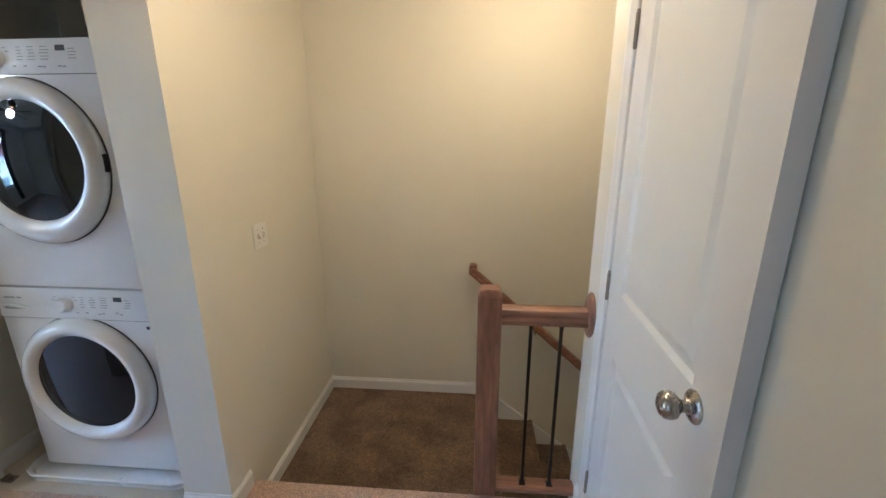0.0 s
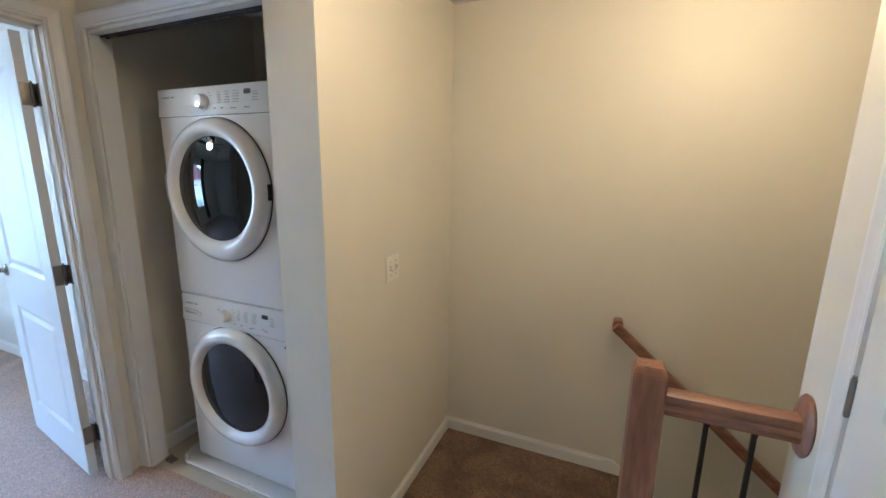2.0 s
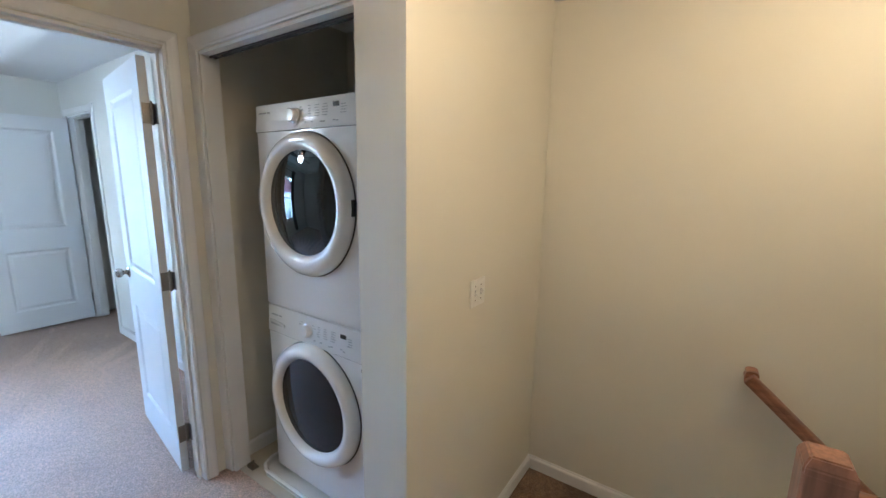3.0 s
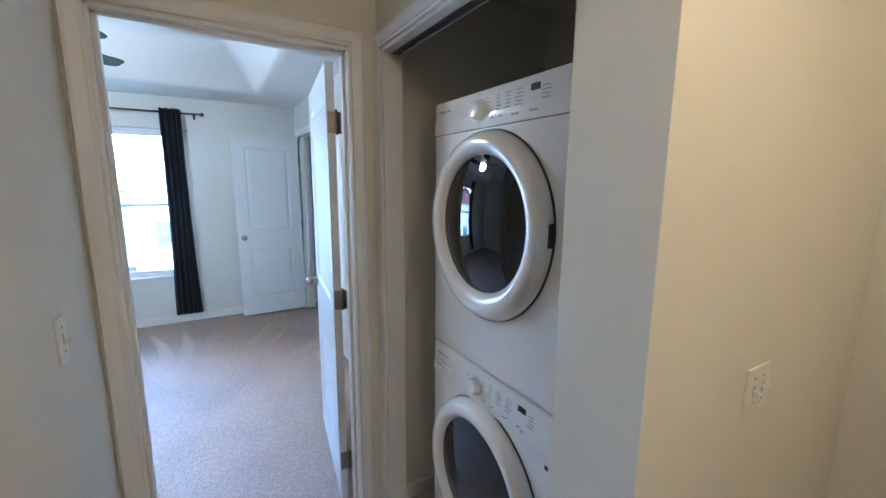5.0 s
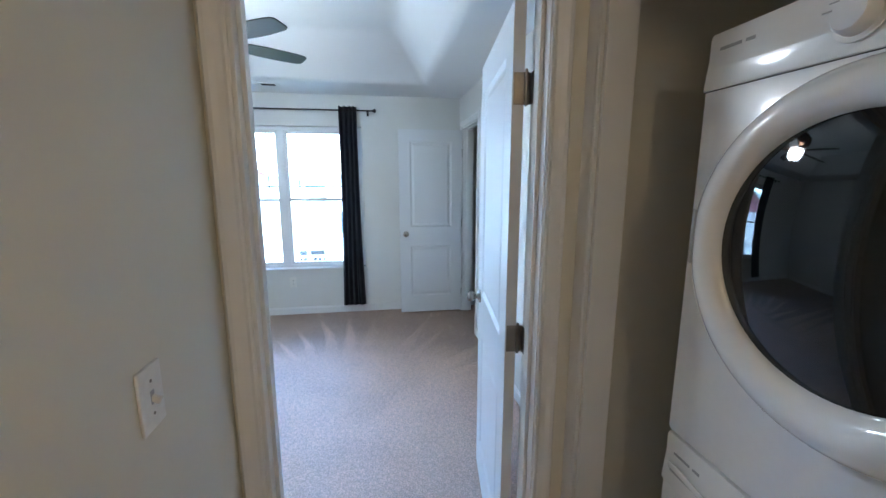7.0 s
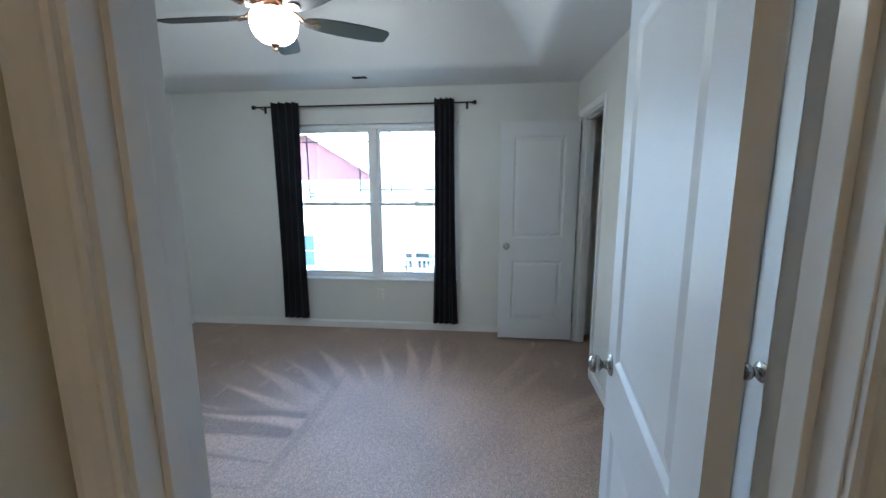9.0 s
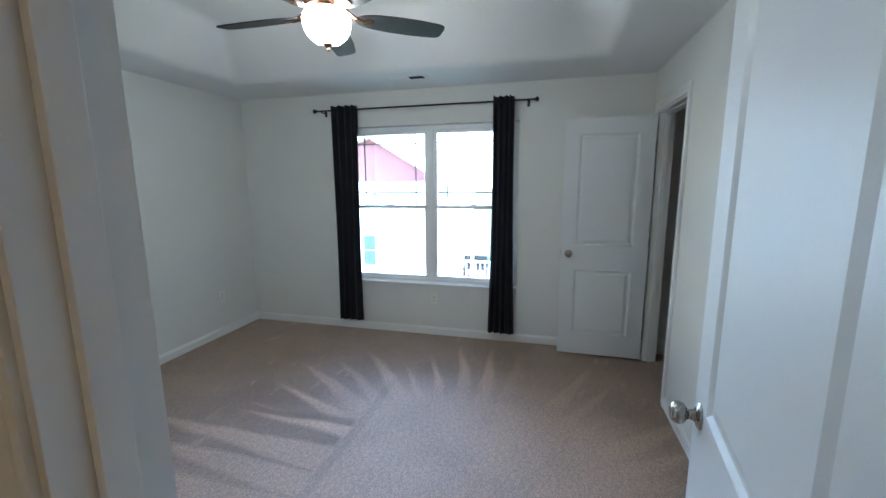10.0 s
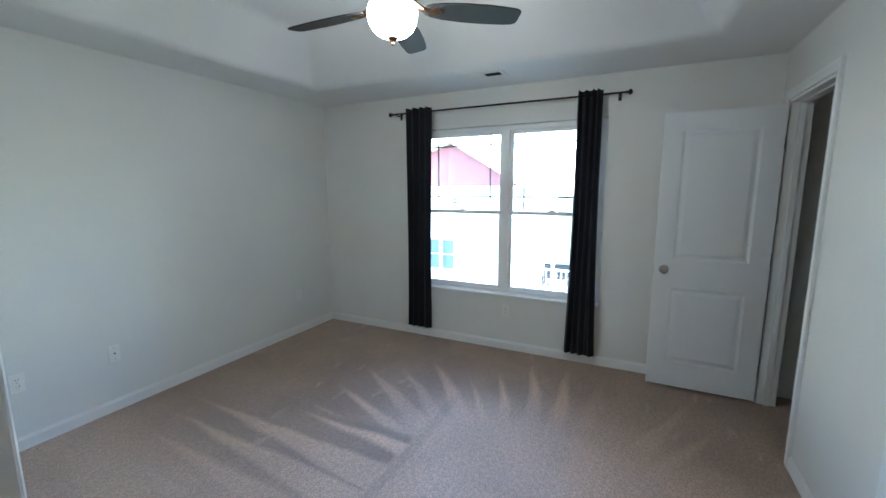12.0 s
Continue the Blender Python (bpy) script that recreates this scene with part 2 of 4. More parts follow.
# ---- mesh helpers ----


def part(name, bm, material, parent=None, label="", smooth=False):
    bmesh.ops.recalc_face_normals(bm, faces=bm.faces[:])
    me = bpy.data.meshes.new(name)
    bm.to_mesh(me)
    bm.free()
    if smooth:
        for p in me.polygons:
            p.use_smooth = True
        me.set_sharp_from_angle(angle=radians(38))
    me.materials.append(material)
    ob = new(name, me)
    if parent:
        ob.parent = parent
    if label:
        tagged(ob, label)
    return ob


def thing(name, place=(0, 0, 0), label="", category="", group="", kind="", turn=0.0):
    ob = new(name)
    ob.matrix_world = pose(*place, 0, 0, turn)
    ob.empty_display_size = 0.1
    return tagged(ob, label, category, group, kind)


def box(bm, a, b, bevel=0.0, segs=2):
    x0, y0, z0 = a
    x1, y1, z1 = b
    g = bmesh.new()
    bmesh.ops.create_cube(g, size=1)
    for v in g.verts:
        v.co = Vector((x0 + (v.co.x + 0.5) * (x1 - x0), y0 + (v.co.y + 0.5) * (y1 - y0), z0 + (v.co.z + 0.5) * (z1 - z0)))
    if bevel:
        bmesh.ops.bevel(g, geom=g.edges[:], offset=bevel, segments=segs, affect="EDGES", profile=0.6)
    return merge(bm, g)


def merge(bm, g, m=None):
    if m:
        g.transform(m)
    me = bpy.data.meshes.new("scrap")
    g.to_mesh(me)
    g.free()
    bm.from_mesh(me)
    bpy.data.meshes.remove(me)
    return bm


def boxes(*spans, bevel=0.0):
    bm = bmesh.new()
    for a, b in spans:
        box(bm, a, b, bevel)
    return bm


def lathe(profile, segs=32, m=None):
    """Turns (radius, height) pairs about z."""
    bm = bmesh.new()
    rings = []
    for r, h in profile:
        if r < 1e-6:
            rings.append([bm.verts.new((0, 0, h))])
        else:
            rings.append([bm.verts.new((r * math.cos(2 * math.pi * k / segs), r * math.sin(2 * math.pi * k / segs), h)) for k in range(segs)])
    for p, q in zip(rings, rings[1:]):
        for k in range(segs):
            j = (k + 1) % segs
            if len(p) == 1 and len(q) == 1:
                continue
            if len(p) == 1:
                bm.faces.new((p[0], q[k], q[j]))
            elif len(q) == 1:
                bm.faces.new((p[k], q[0], p[j]))
            else:
                bm.faces.new((p[k], q[k], q[j], p[j]))
    if m:
        bm.transform(m)
    return bm


def sweep(profile, path, up=(0, 0, 1), closed_ends=True):
    """Carries a closed 2D profile (across, up) along a line of points."""
    bm = bmesh.new()
    pts = [Vector(p) for p in path]
    rings = []
    for k, p in enumerate(pts):
        d0 = (p - pts[k - 1]).normalized() if k else (pts[1] - p).normalized()
        d1 = (pts[k + 1] - p).normalized() if k < len(pts) - 1 else d0
        d = (d0 + d1).normalized()
        side = d.cross(Vector(up)).normalized()
        top = side.cross(d).normalized()
        stretch = 1 / max(0.3, d.dot(d0))
        rings.append([bm.verts.new(p + side * (a * stretch) + top * b) for a, b in profile])
    n = len(profile)
    for p, q in zip(rings, rings[1:]):
        for k in range(n):
            bm.faces.new((p[k], p[(k + 1) % n], q[(k + 1) % n], q[k]))
    if closed_ends:
        bm.faces.new(rings[0])
        bm.faces.new(rings[-1][::-1])
    return bm


def round_profile(w, h, r=0.3, n=5):
    """A rounded rectangle as a closed profile."""
    r = min(w, h) * r
    out = []
    for cx, cy, a0 in ((w / 2 - r, h / 2 - r, 0), (-w / 2 + r, h / 2 - r, 90), (-w / 2 + r, -h / 2 + r, 180), (w / 2 - r, -h / 2 + r, 270)):
        for k in range(n):
            a = radians(a0 + 90 * k / (n - 1))
            out.append((cx + r * math.cos(a), cy + r * math.sin(a)))
    return out


# ---- structure ----
H = 2.44
X_EAST, X_BED, X_HALL = 0.765, -2.06, -1.945
X_WEST, Y_SOUTH, Y_NORTH = -5.55, -2.385, 1.69
Y_LAUNDRY, Y_STAIR, X_STAIR = 1.325, 2.50, -0.70
STEP_Y, LANDING = 1.495, -0.18
DOOR_H = 2.10


def structure(name, bm, material, label, smooth=False):
    return tagged(part(name, bm, material, None, "", smooth), label, "", "", "structure")


def wall_paint(name):
    """The bedroom side is white, the hall and stairs tinted cream for lamplight."""
    return WALL if "bedroom" in name or "walk_in" in name else WALL_LAMPLIT


def wall_x(name, y0, y1, x0, x1, z0, z1, holes, label):
    """A wall that runs along x, with openings (x0, x1, z0, z1)."""
    spans, at = [], x0
    for a, b, c, d in sorted(holes):
        spans.append(((at, y0, z0), (a, y1, z1)))
        if c > z0:
            spans.append(((a, y0, z0), (b, y1, c)))
        spans.append(((a, y0, d), (b, y1, z1)))
        at = b
    spans.append(((at, y0, z0), (x1, y1, z1)))
    return structure(name, boxes(*spans), wall_paint(name), label)


def wall_y(name, x0, x1, y0, y1, z0, z1, holes, label):
    spans, at = [], y0
    for a, b, c, d in sorted(holes):
        spans.append(((x0, at, z0), (x1, a, z1)))
        if c > z0:
            spans.append(((x0, a, z0), (x1, b, c)))
        spans.append(((x0, a, d), (x1, b, z1)))
        at = b
    spans.append(((x0, at, z0), (x1, y1, z1)))
    return structure(name, boxes(*spans), wall_paint(name), label)


WIN = (-1.183, 0.583, 0.525, 2.11)
BD = (0.412, 1.212)
LD = (-1.889, -0.91)
CD = (-5.378, -4.665)
ND = (-2.885, -2.135)
ED = (0.66, 1.37)

wall_x("wall_laundry_front", Y_LAUNDRY, 1.405, X_HALL, -0.91, 0, H, [(LD[0], LD[1], 0, DOOR_H)], "painted wall in a warm lamplight tint with the open laundry closet doorway")
wall_y("wall_stair_west", -0.91, X_STAIR, Y_LAUNDRY, Y_STAIR, -3.2, H, [], "painted wall in a warm lamplight tint beside the stair landing")
wall_x("wall_stair_north", Y_STAIR, 2.615, -0.91, 3.2, -3.2, H, [], "painted wall in a warm lamplight tint behind the stair handrail")
wall_x("wall_laundry_back", 2.25, 2.36, X_HALL, -0.91, 0, H, [], "shaded painted wall behind the stacked machines")
wall_y("wall_bedroom_east", X_BED, -2.0, Y_SOUTH, 2.36, 0, H, [(BD[0], BD[1], 0, DOOR_H)], "white painted wall around the bedroom doorway")
wall_y("wall_hall_doorway", -2.0, X_HALL, Y_SOUTH, 2.36, 0, H, [(BD[0], BD[1], 0, DOOR_H)], "painted hall wall in a warm lamplight tint around the bedroom doorway")
wall_x("wall_hall_south", 0.235, 0.345, X_HALL, -0.75, 0, H, [], "painted hall wall with a light switch")
wall_y("wall_hall_west", -0.865, -0.75, -2.3, 0.235, 0, H, [(-1.35, -0.35, 0, DOOR_H)], "plain painted hall wall with a doorway")
wall_x("wall_hall_end", -2.3, -2.2, -0.865, 0.88, 0, H, [], "plain painted wall at the end of the hall")
wall_y("wall_hall_east", X_EAST, 0.88, -2.2, 1.505, 0, H, [(ED[0], ED[1], 0, DOOR_H)], "painted wall with a white closet door")
wall_x("wall_stair_south", 1.505, 1.62, X_EAST, 3.2, -3.2, H, [], "painted wall beside the descending stairs")
wall_y("wall_side_room", -1.9, -1.8, -2.33, 0.235, 0, H, [], "plain painted wall of a side room")
wall_x("wall_side_room_end", -2.3, -2.2, -1.8, -0.865, 0, H, [], "plain painted wall of a side room")
# Added out of view: keeps sky light from leaking in below the landing.
wall_x("wall_light_block", 1.36, 1.455, -0.91, 0.88, -3.2, -0.2, [], "unseen wall added below the hall floor to block sky light")
wall_y("wall_stair_end", 3.2, 3.3, 1.505, 2.615, -3.2, H, [], "plain painted wall at the foot of the stairs")
wall_y("wall_closet_back", 1.45, 1.55, 0.3, 1.505, 0, H, [], "plain closet wall")
wall_x("wall_closet_side", 0.3, 0.4, 0.88, 1.45, 0, H, [], "plain closet wall")
wall_y("wall_bedroom_west", -5.70, X_WEST, -2.5, 1.805, 0, H, [WIN], "white painted bedroom wall with a double window")
wall_x("wall_bedroom_south", -2.5, Y_SOUTH, X_WEST, X_HALL, 0, H, [], "white painted bedroom wall with outlets")
wall_x("wall_bedroom_north", Y_NORTH, 1.805, X_WEST, X_BED, 0, H, [(CD[0], CD[1], 0, DOOR_H), (ND[0], ND[1], 0, DOOR_H)], "white painted bedroom wall with two doorways")
wall_y("wall_walk_in_west", -5.70, X_WEST, 1.805, 3.4, 0, H, [], "plain closet wall")
wall_y("wall_walk_in_east", -4.1, -4.0, 1.805, 3.4, 0, H, [], "plain closet wall")
wall_x("wall_walk_in_back", 3.3, 3.4, X_WEST, -4.1, 0, H, [], "plain closet wall")
wall_x("wall_bath_back", 2.0, 2.1, -3.1, X_BED, 0, H, [], "plain wall behind a closed door")

structure("floor_bedroom", boxes(((-5.7, -2.5, -0.2), (X_BED, 1.805, 0)), ((-5.7, 1.805, -0.2), (-4.0, 3.4, 0)), ((X_BED, 0.40, -0.2), (-1.99, 1.22, 0.0))), CARPET, "brown-grey cut pile carpet with vacuum strokes and painted window glare")
structure("floor_laundry", boxes(((X_HALL, 1.345, -0.2), (-0.91, 2.25, 0.004))), VINYL, "beige sheet vinyl under the laundry machines")
hall = boxes(((-1.99, 0.35, -0.2), (X_STAIR, 1.345, 0)), ((-1.8, -2.2, -0.2), (X_STAIR, 0.30, 0)), ((X_STAIR, -2.2, -0.2), (0.88, STEP_Y - 0.04, 0)), ((-1.99, 0.30, -0.2), (X_HALL, 0.35, 0)))
nose = [(-0.02, -0.19), (0.0, -0.19), (0.0, -0.05), (0.022, -0.045), (0.028, -0.028), (0.025, -0.012), (0.014, -0.002), (0, 0), (-0.02, 0)]
merge(hall, sweep([(a, b) for a, b in nose], [(0.765, STEP_Y - 0.02, 0), (X_STAIR, STEP_Y - 0.02, 0)]))
structure("floor_hall", hall, CARPET, "brown carpeted hall floor with a rounded step edge", True)
RISE, RUN, EDGE_X = 0.19, 0.245, 0.46
stairs = thing("stairs", (0, 0, 0), "carpeted landing and steps going down, colour darkened for dim stair light", "stairs", "", "structure")
part("landing", boxes(((X_STAIR, STEP_Y - 0.035, -0.42), (EDGE_X, Y_STAIR, LANDING)), bevel=0.012), CARPET_SHADED, stairs)
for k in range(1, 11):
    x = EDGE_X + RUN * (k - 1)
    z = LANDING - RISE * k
    part("step", boxes(((x - 0.002, 1.62, z - 0.25), (x + RUN + 0.02, Y_STAIR, z)), bevel=0.012), CARPET_SHADED, stairs)
structure("floor_downstairs", boxes(((-0.91, 1.5, -3.3), (3.3, 2.615, -3.2))), CARPET_SHADED, "carpet at the foot of the stairs")

structure("ceiling_hall", boxes(((-1.99, -2.3, H), (3.3, 2.615, H + 0.1))), CEIL, "white painted flat hall ceiling")
structure("ceiling_closets", boxes(((-5.7, 1.805, H), (-4.0, 3.4, H + 0.1)), ((-3.1, 1.805, H), (-2.0, 2.1, H + 0.1))), CEIL, "white painted closet ceiling")


def tray_ceiling():
    bm = bmesh.new()
    outer = (-5.70, -2.5, -1.99, 1.805)
    low = (-4.95, -1.905, -2.60, 1.217)
    high = (-4.50, -1.605, -3.05, 0.918)
    loops = []
    for (x0, y0, x1, y1), z in ((outer, H), (low, H), (high, 2.76), (outer, 2.86), (outer, H)):
        loops.append([bm.verts.new(v) for v in ((x0, y0, z), (x1, y0, z), (x1, y1, z), (x0, y1, z))])
    for p, q in ((0, 1), (1, 2), (3, 4)):
        for k in range(4):
            j = (k + 1) % 4
            bm.faces.new((loops[p][k], loops[p][j], loops[q][j], loops[q][k]))
    bm.faces.new(loops[2])
    bm.faces.new(loops[3])
    bmesh.ops.remove_doubles(bm, verts=bm.verts[:], dist=1e-4)
    inner = [ed for ed in bm.edges if all(v.co.x > -5 and v.co.x < -2.5 for v in ed.verts)]
    bmesh.ops.bevel(bm, geom=inner, offset=0.05, segments=4, affect="EDGES", profile=0.5)
    return bm


structure("ceiling_bedroom", tray_ceiling(), CEIL, "white tray ceiling with sloped sides", True)

# trim: casings and baseboards
CASE = [(0.0, 0.0), (0.0, 0.010), (0.006, 0.013), (0.014, 0.011), (0.030, 0.014), (0.044, 0.018), (0.054, 0.018), (0.058, 0.014), (0.058, 0.0)]


def casing(axis, plane, normal, u0, u1, h, label, legs=(1, 1), reveal=0.005):
    """A profiled door casing on the wall plane, that faces the way of normal."""
    bm = bmesh.new()
    u0, u1, h = u0 - reveal, u1 + reveal, h + reveal

    def at(u, t, z):
        return (plane + normal * t, u, z) if axis == "y" else (u, plane + normal * t, z)
    rings = []
    for du, dz, u, z in ((-1, 0, u0, 0.0), (-1, 1, u0, h), (1, 1, u1, h), (1, 0, u1, 0.0)):
        rings.append([bm.verts.new(at(u + du * d, t, z + dz * d)) for d, t in CASE])
    if not legs[1]:
        rings = rings[:2] + [[bm.verts.new(at(u1 - reveal, t, h + d)) for d, t in CASE]]
    if not legs[0]:
        rings = [[bm.verts.new(at(u0 + reveal, t, h + d)) for d, t in CASE]] + rings[2:]
    for p, q in zip(rings, rings[1:]):
        for k in range(len(CASE) - 1):
            bm.faces.new((p[k], p[k + 1], q[k + 1], q[k]))
    bm.faces.new(rings[0])
    bm.faces.new(rings[-1])
    return structure("trim", bm, TRIM, label)


def jamb(axis, w0, w1, u0, u1, h, label, stop=None, sides=(1, 1)):
    """Jamb boards lining an opening, with a stop."""
    t = 0.004
    spans = []

    def span(ua, ub, wa, wb, za, zb):
        spans.append(((wa, ua, za), (wb, ub, zb)) if axis == "y" else ((ua, wa, za), (ub, wb, zb)))
    w0, w1 = w0 - 0.002, w1 + 0.002
    if sides[0]:
        span(u0, u0 + t + 0.008, w0, w1, 0, h)
    if sides[1]:
        span(u1 - t - 0.008, u1, w0, w1, 0, h)
    span(u0, u1, w0, w1, h - 0.012, h)
    if stop:
        a, b = stop
        span(u0 + 0.012, u0 + 0.024, a, b, 0, h - 0.012)
        span(u1 - 0.024, u1 - 0.012, a, b, 0, h - 0.012)
        span(u0 + 0.012, u1 - 0.012, a, b, h - 0.024, h - 0.012)
    return structure("trim", boxes(*spans, bevel=0.0015), TRIM, label)


casing("y", X_HALL, 1, 0.418, 1.198, DOOR_H, "white door casing around the bedroom doorway")
casing("y", X_BED, -1, BD[0] - 0.012, BD[1], DOOR_H, "white door casing inside the bedroom")
jamb("y", X_BED, X_HALL, *BD, DOOR_H, "white door jamb with stop", (-2.015, -1.98))
casing("x", Y_LAUNDRY, -1, *LD, DOOR_H, "white casing on the laundry closet opening", (1, 0))
jamb("x", Y_LAUNDRY, 1.405, *LD, DOOR_H, "white jamb of the laundry opening", None, (1, 0))
casing("x", Y_NORTH, -1, *CD, DOOR_H, "white casing around the walk-in closet doorway")
jamb("x", Y_NORTH, 1.805, *CD, DOOR_H, "white closet door jamb", (1.735, 1.77))
casing("x", Y_NORTH, -1, *ND, DOOR_H, "white casing around a closed door")
jamb("x", Y_NORTH, 1.805, *ND, DOOR_H, "white door jamb", (1.737, 1.77))
casing("y", X_EAST, -1, *ED, DOOR_H, "white casing beside the hall closet door", (0, 1))
jamb("y", X_EAST, 0.88, *ED, DOOR_H, "white hall closet jamb", (0.81, 0.845), (0, 1))

BASE = [(0.0, 0.0), (0.013, 0.0), (0.013, 0.062), (0.010, 0.070), (0.006, 0.074), (0.004, 0.083), (0.0, 0.083)]


def baseboard(points, label="white painted baseboard"):
    """A baseboard along the wall; the room lies to the right of the way the points go."""
    return structure("baseboard", sweep(BASE, points), TRIM, label)


e = 0.063
baseboard([(X_WEST, 1.71, 0), (X_WEST, Y_SOUTH, 0), (X_BED, Y_SOUTH, 0), (X_BED, BD[0] - e, 0)][::-1])
baseboard([(X_BED, BD[1] + e, 0), (X_BED, Y_NORTH, 0), (ND[1] + e, Y_NORTH, 0)][::-1])
baseboard([(ND[0] - e, Y_NORTH, 0), (CD[1] + e, Y_NORTH, 0)][::-1])
baseboard([(CD[0] - e, Y_NORTH, 0), (X_WEST + 0.013, Y_NORTH, 0)][::-1])
baseboard([(X_STAIR, Y_STAIR, LANDING), (EDGE_X - 0.170, Y_STAIR, LANDING)])
baseboard([(X_STAIR, STEP_Y + 0.01, LANDING), (X_STAIR, Y_STAIR, LANDING)])
baseboard([(LD[1] + 0.001, Y_LAUNDRY, 0), (X_STAIR, Y_LAUNDRY, 0), (X_STAIR, STEP_Y - 0.03, 0)])
baseboard([(X_EAST, ED[0] - e, 0), (X_EAST, -2.2, 0)])
baseboard([(X_EAST, 1.505, 0), (X_EAST, ED[1] + e, 0)])
baseboard([(-0.75, 0.345, 0), (X_HALL, 0.345, 0)])
baseboard([(-0.91, 2.25, 0.004), (X_HALL + 0.0, 2.25, 0.004)][::-1])
baseboard([(X_HALL, 1.41, 0.004), (X_HALL, 2.24, 0.004)])
# sloping skirt board beside the steps
s0, s1 = EDGE_X - 0.170, 2.9
sl = RISE / RUN
sk = bmesh.new()
vs = [sk.verts.new((x, y, z)) for y in (Y_STAIR, Y_STAIR - 0.016) for x, z in ((s0, LANDING + 0.083), (s0 + 0.05, LANDING + 0.083), (s1, LANDING + 0.083 - (s1 - s0 - 0.05) * sl), (s1, LANDING - 0.25 - (s1 - s0) * sl), (s0, LANDING - 0.2))]
for f in ((0, 1, 2, 3, 4), (9, 8, 7, 6, 5), (0, 5, 6, 1), (1, 6, 7, 2), (2, 7, 8, 3), (3, 8, 9, 4), (4, 9, 5, 0)):
    sk.faces.new([vs[k] for k in f])
structure("trim", sk, TRIM, "white sloping skirt board beside the stairs")

# ---- doors ----


def leaf_mesh(w, z0, z1, t=0.035, lift=0.0):
    """A two-panel moulded door leaf: hinge edge at x 0, pull face at y 0."""
    bm = bmesh.new()
    st = 0.118
    panels = [(st, w - st, z0 + 0.19, z0 + 0.775 + lift), (st, w - st, z0 + 0.99 + lift, z1 - 0.125)]
    xs = [0.003, st, w - st, w]
    zs = [z0, panels[0][2], panels[0][3], panels[1][2], panels[1][3], z1]
    for y in (0.0, t):
        grid = [[bm.verts.new((x, y, z)) for z in zs] for x in xs]
        for i in range(3):
            for j in range(5):
                if i == 1 and j in (1, 3):
                    s = 1 if y == 0 else -1
                    ring = [grid[1][j], grid[2][j], grid[2][j + 1], grid[1][j + 1]]
                    a, b, c, d = xs[1], xs[2], zs[j], zs[j + 1]
                    for inset, deep in ((0.006, 0.003), (0.016, 0.0085), (0.026, 0.0085), (0.048, 0.003)):
                        nxt = [bm.verts.new((x, y + s * deep, z)) for x, z in ((a + inset, c + inset), (b - inset, c + inset), (b - inset, d - inset), (a + inset, d - inset))]
                        for k in range(4):
                            bm.faces.new((ring[k], ring[(k + 1) % 4], nxt[(k + 1) % 4], nxt[k]))
                        ring = nxt
                    bm.faces.new(ring)
                else:
                    bm.faces.new((grid[i][j], grid[i + 1][j], grid[i + 1][j + 1], grid[i][j + 1]))
        if y == 0.0:
            first = grid
    for k in range(3):
        bm.faces.new((first[k][0], first[k + 1][0], grid[k + 1][0], grid[k][0]))
        bm.faces.new((first[k][5], first[k + 1][5], grid[k + 1][5], grid[k][5]))
    for k in range(5):
        bm.faces.new((first[0][k], first[0][k + 1], grid[0][k + 1], grid[0][k]))
        bm.faces.new((first[3][k], first[3][k + 1], grid[3][k + 1], grid[3][k]))
    return bm


KNOB = [(0.0, 0.0), (0.033, 0.0), (0.033, 0.004), (0.029, 0.008), (0.016, 0.012), (0.0125, 0.018), (0.0125, 0.026), (0.018, 0.031), (0.0255, 0.037), (0.028, 0.046), (0.0265, 0.056), (0.021, 0.063), (0.012, 0.067), (0.0, 0.068)]


def door(name, pin, turn, w, label, knob_z=0.95, closed=-90, inset=0.066, z0=0.022, z1=2.072, gap=0.0, lift=0.0, strike=True):
    d = thing(name, (pin[0], pin[1], 0), label, "door", "", "structure", turn)
    part("leaf", leaf_mesh(w, z0, z1, 0.035, lift), DOORP, d)
    for y, s in ((0.0, 90), (0.035, -90)):
        part("door_handle", lathe(KNOB, 28, pose(w - inset, y, knob_z, s)), NICKEL, d, "satin nickel round knob", True)
    if strike:
        part("latch_plate", boxes(((w - 0.0005, 0.006, knob_z - 0.03), (w + 0.0015, 0.029, knob_z + 0.03)), bevel=0.0006), NICKEL, d)
    for z in (0.235, 1.05, 1.83):
        g = lathe([(0, -0.052), (0.004, -0.05), (0.0062, -0.045), (0.0062, 0.045), (0.004, 0.047), (0.0045, 0.053), (0, 0.056)], 12, pose(0, -0.005, z))
        box(g, (0.0005, 0.0, z - 0.045), (0.0032, 0.031, z + 0.045), 0.0006)
        c = bmesh.new()
        box(c, (-gap - 0.0022, -0.003, z - 0.045), (-gap, 0.030, z + 0.045), 0.0006)
        if gap:
            box(c, (-gap, -0.003, z - 0.045), (0.0, -0.001, z + 0.045), 0.0006)
        merge(g, c, Matrix.Rotation(radians(closed - turn), 4, "Z"))
        part("hinge", g, STEEL, d, "brushed steel butt hinge", True)
    return d


door("door_1", (-2.068, 1.180), -187.7, 0.757, "white two-panel bedroom door standing wide open", 0.985, gap=0.018)
door("door_2", (-5.380, 1.679), -90.5, 0.700, "white two-panel closet door open against the bedroom wall", 0.935, 0)
door("door_3", (-2.148, 1.737), 180, 0.724, "white two-panel door, closed, behind the bedroom door", 0.96, 180)
door("door_4", (0.756, 1.358), -92.6, 0.713, "white two-panel hall closet door slightly ajar", 1.03, -90, 0.098, lift=0.05, strike=False)

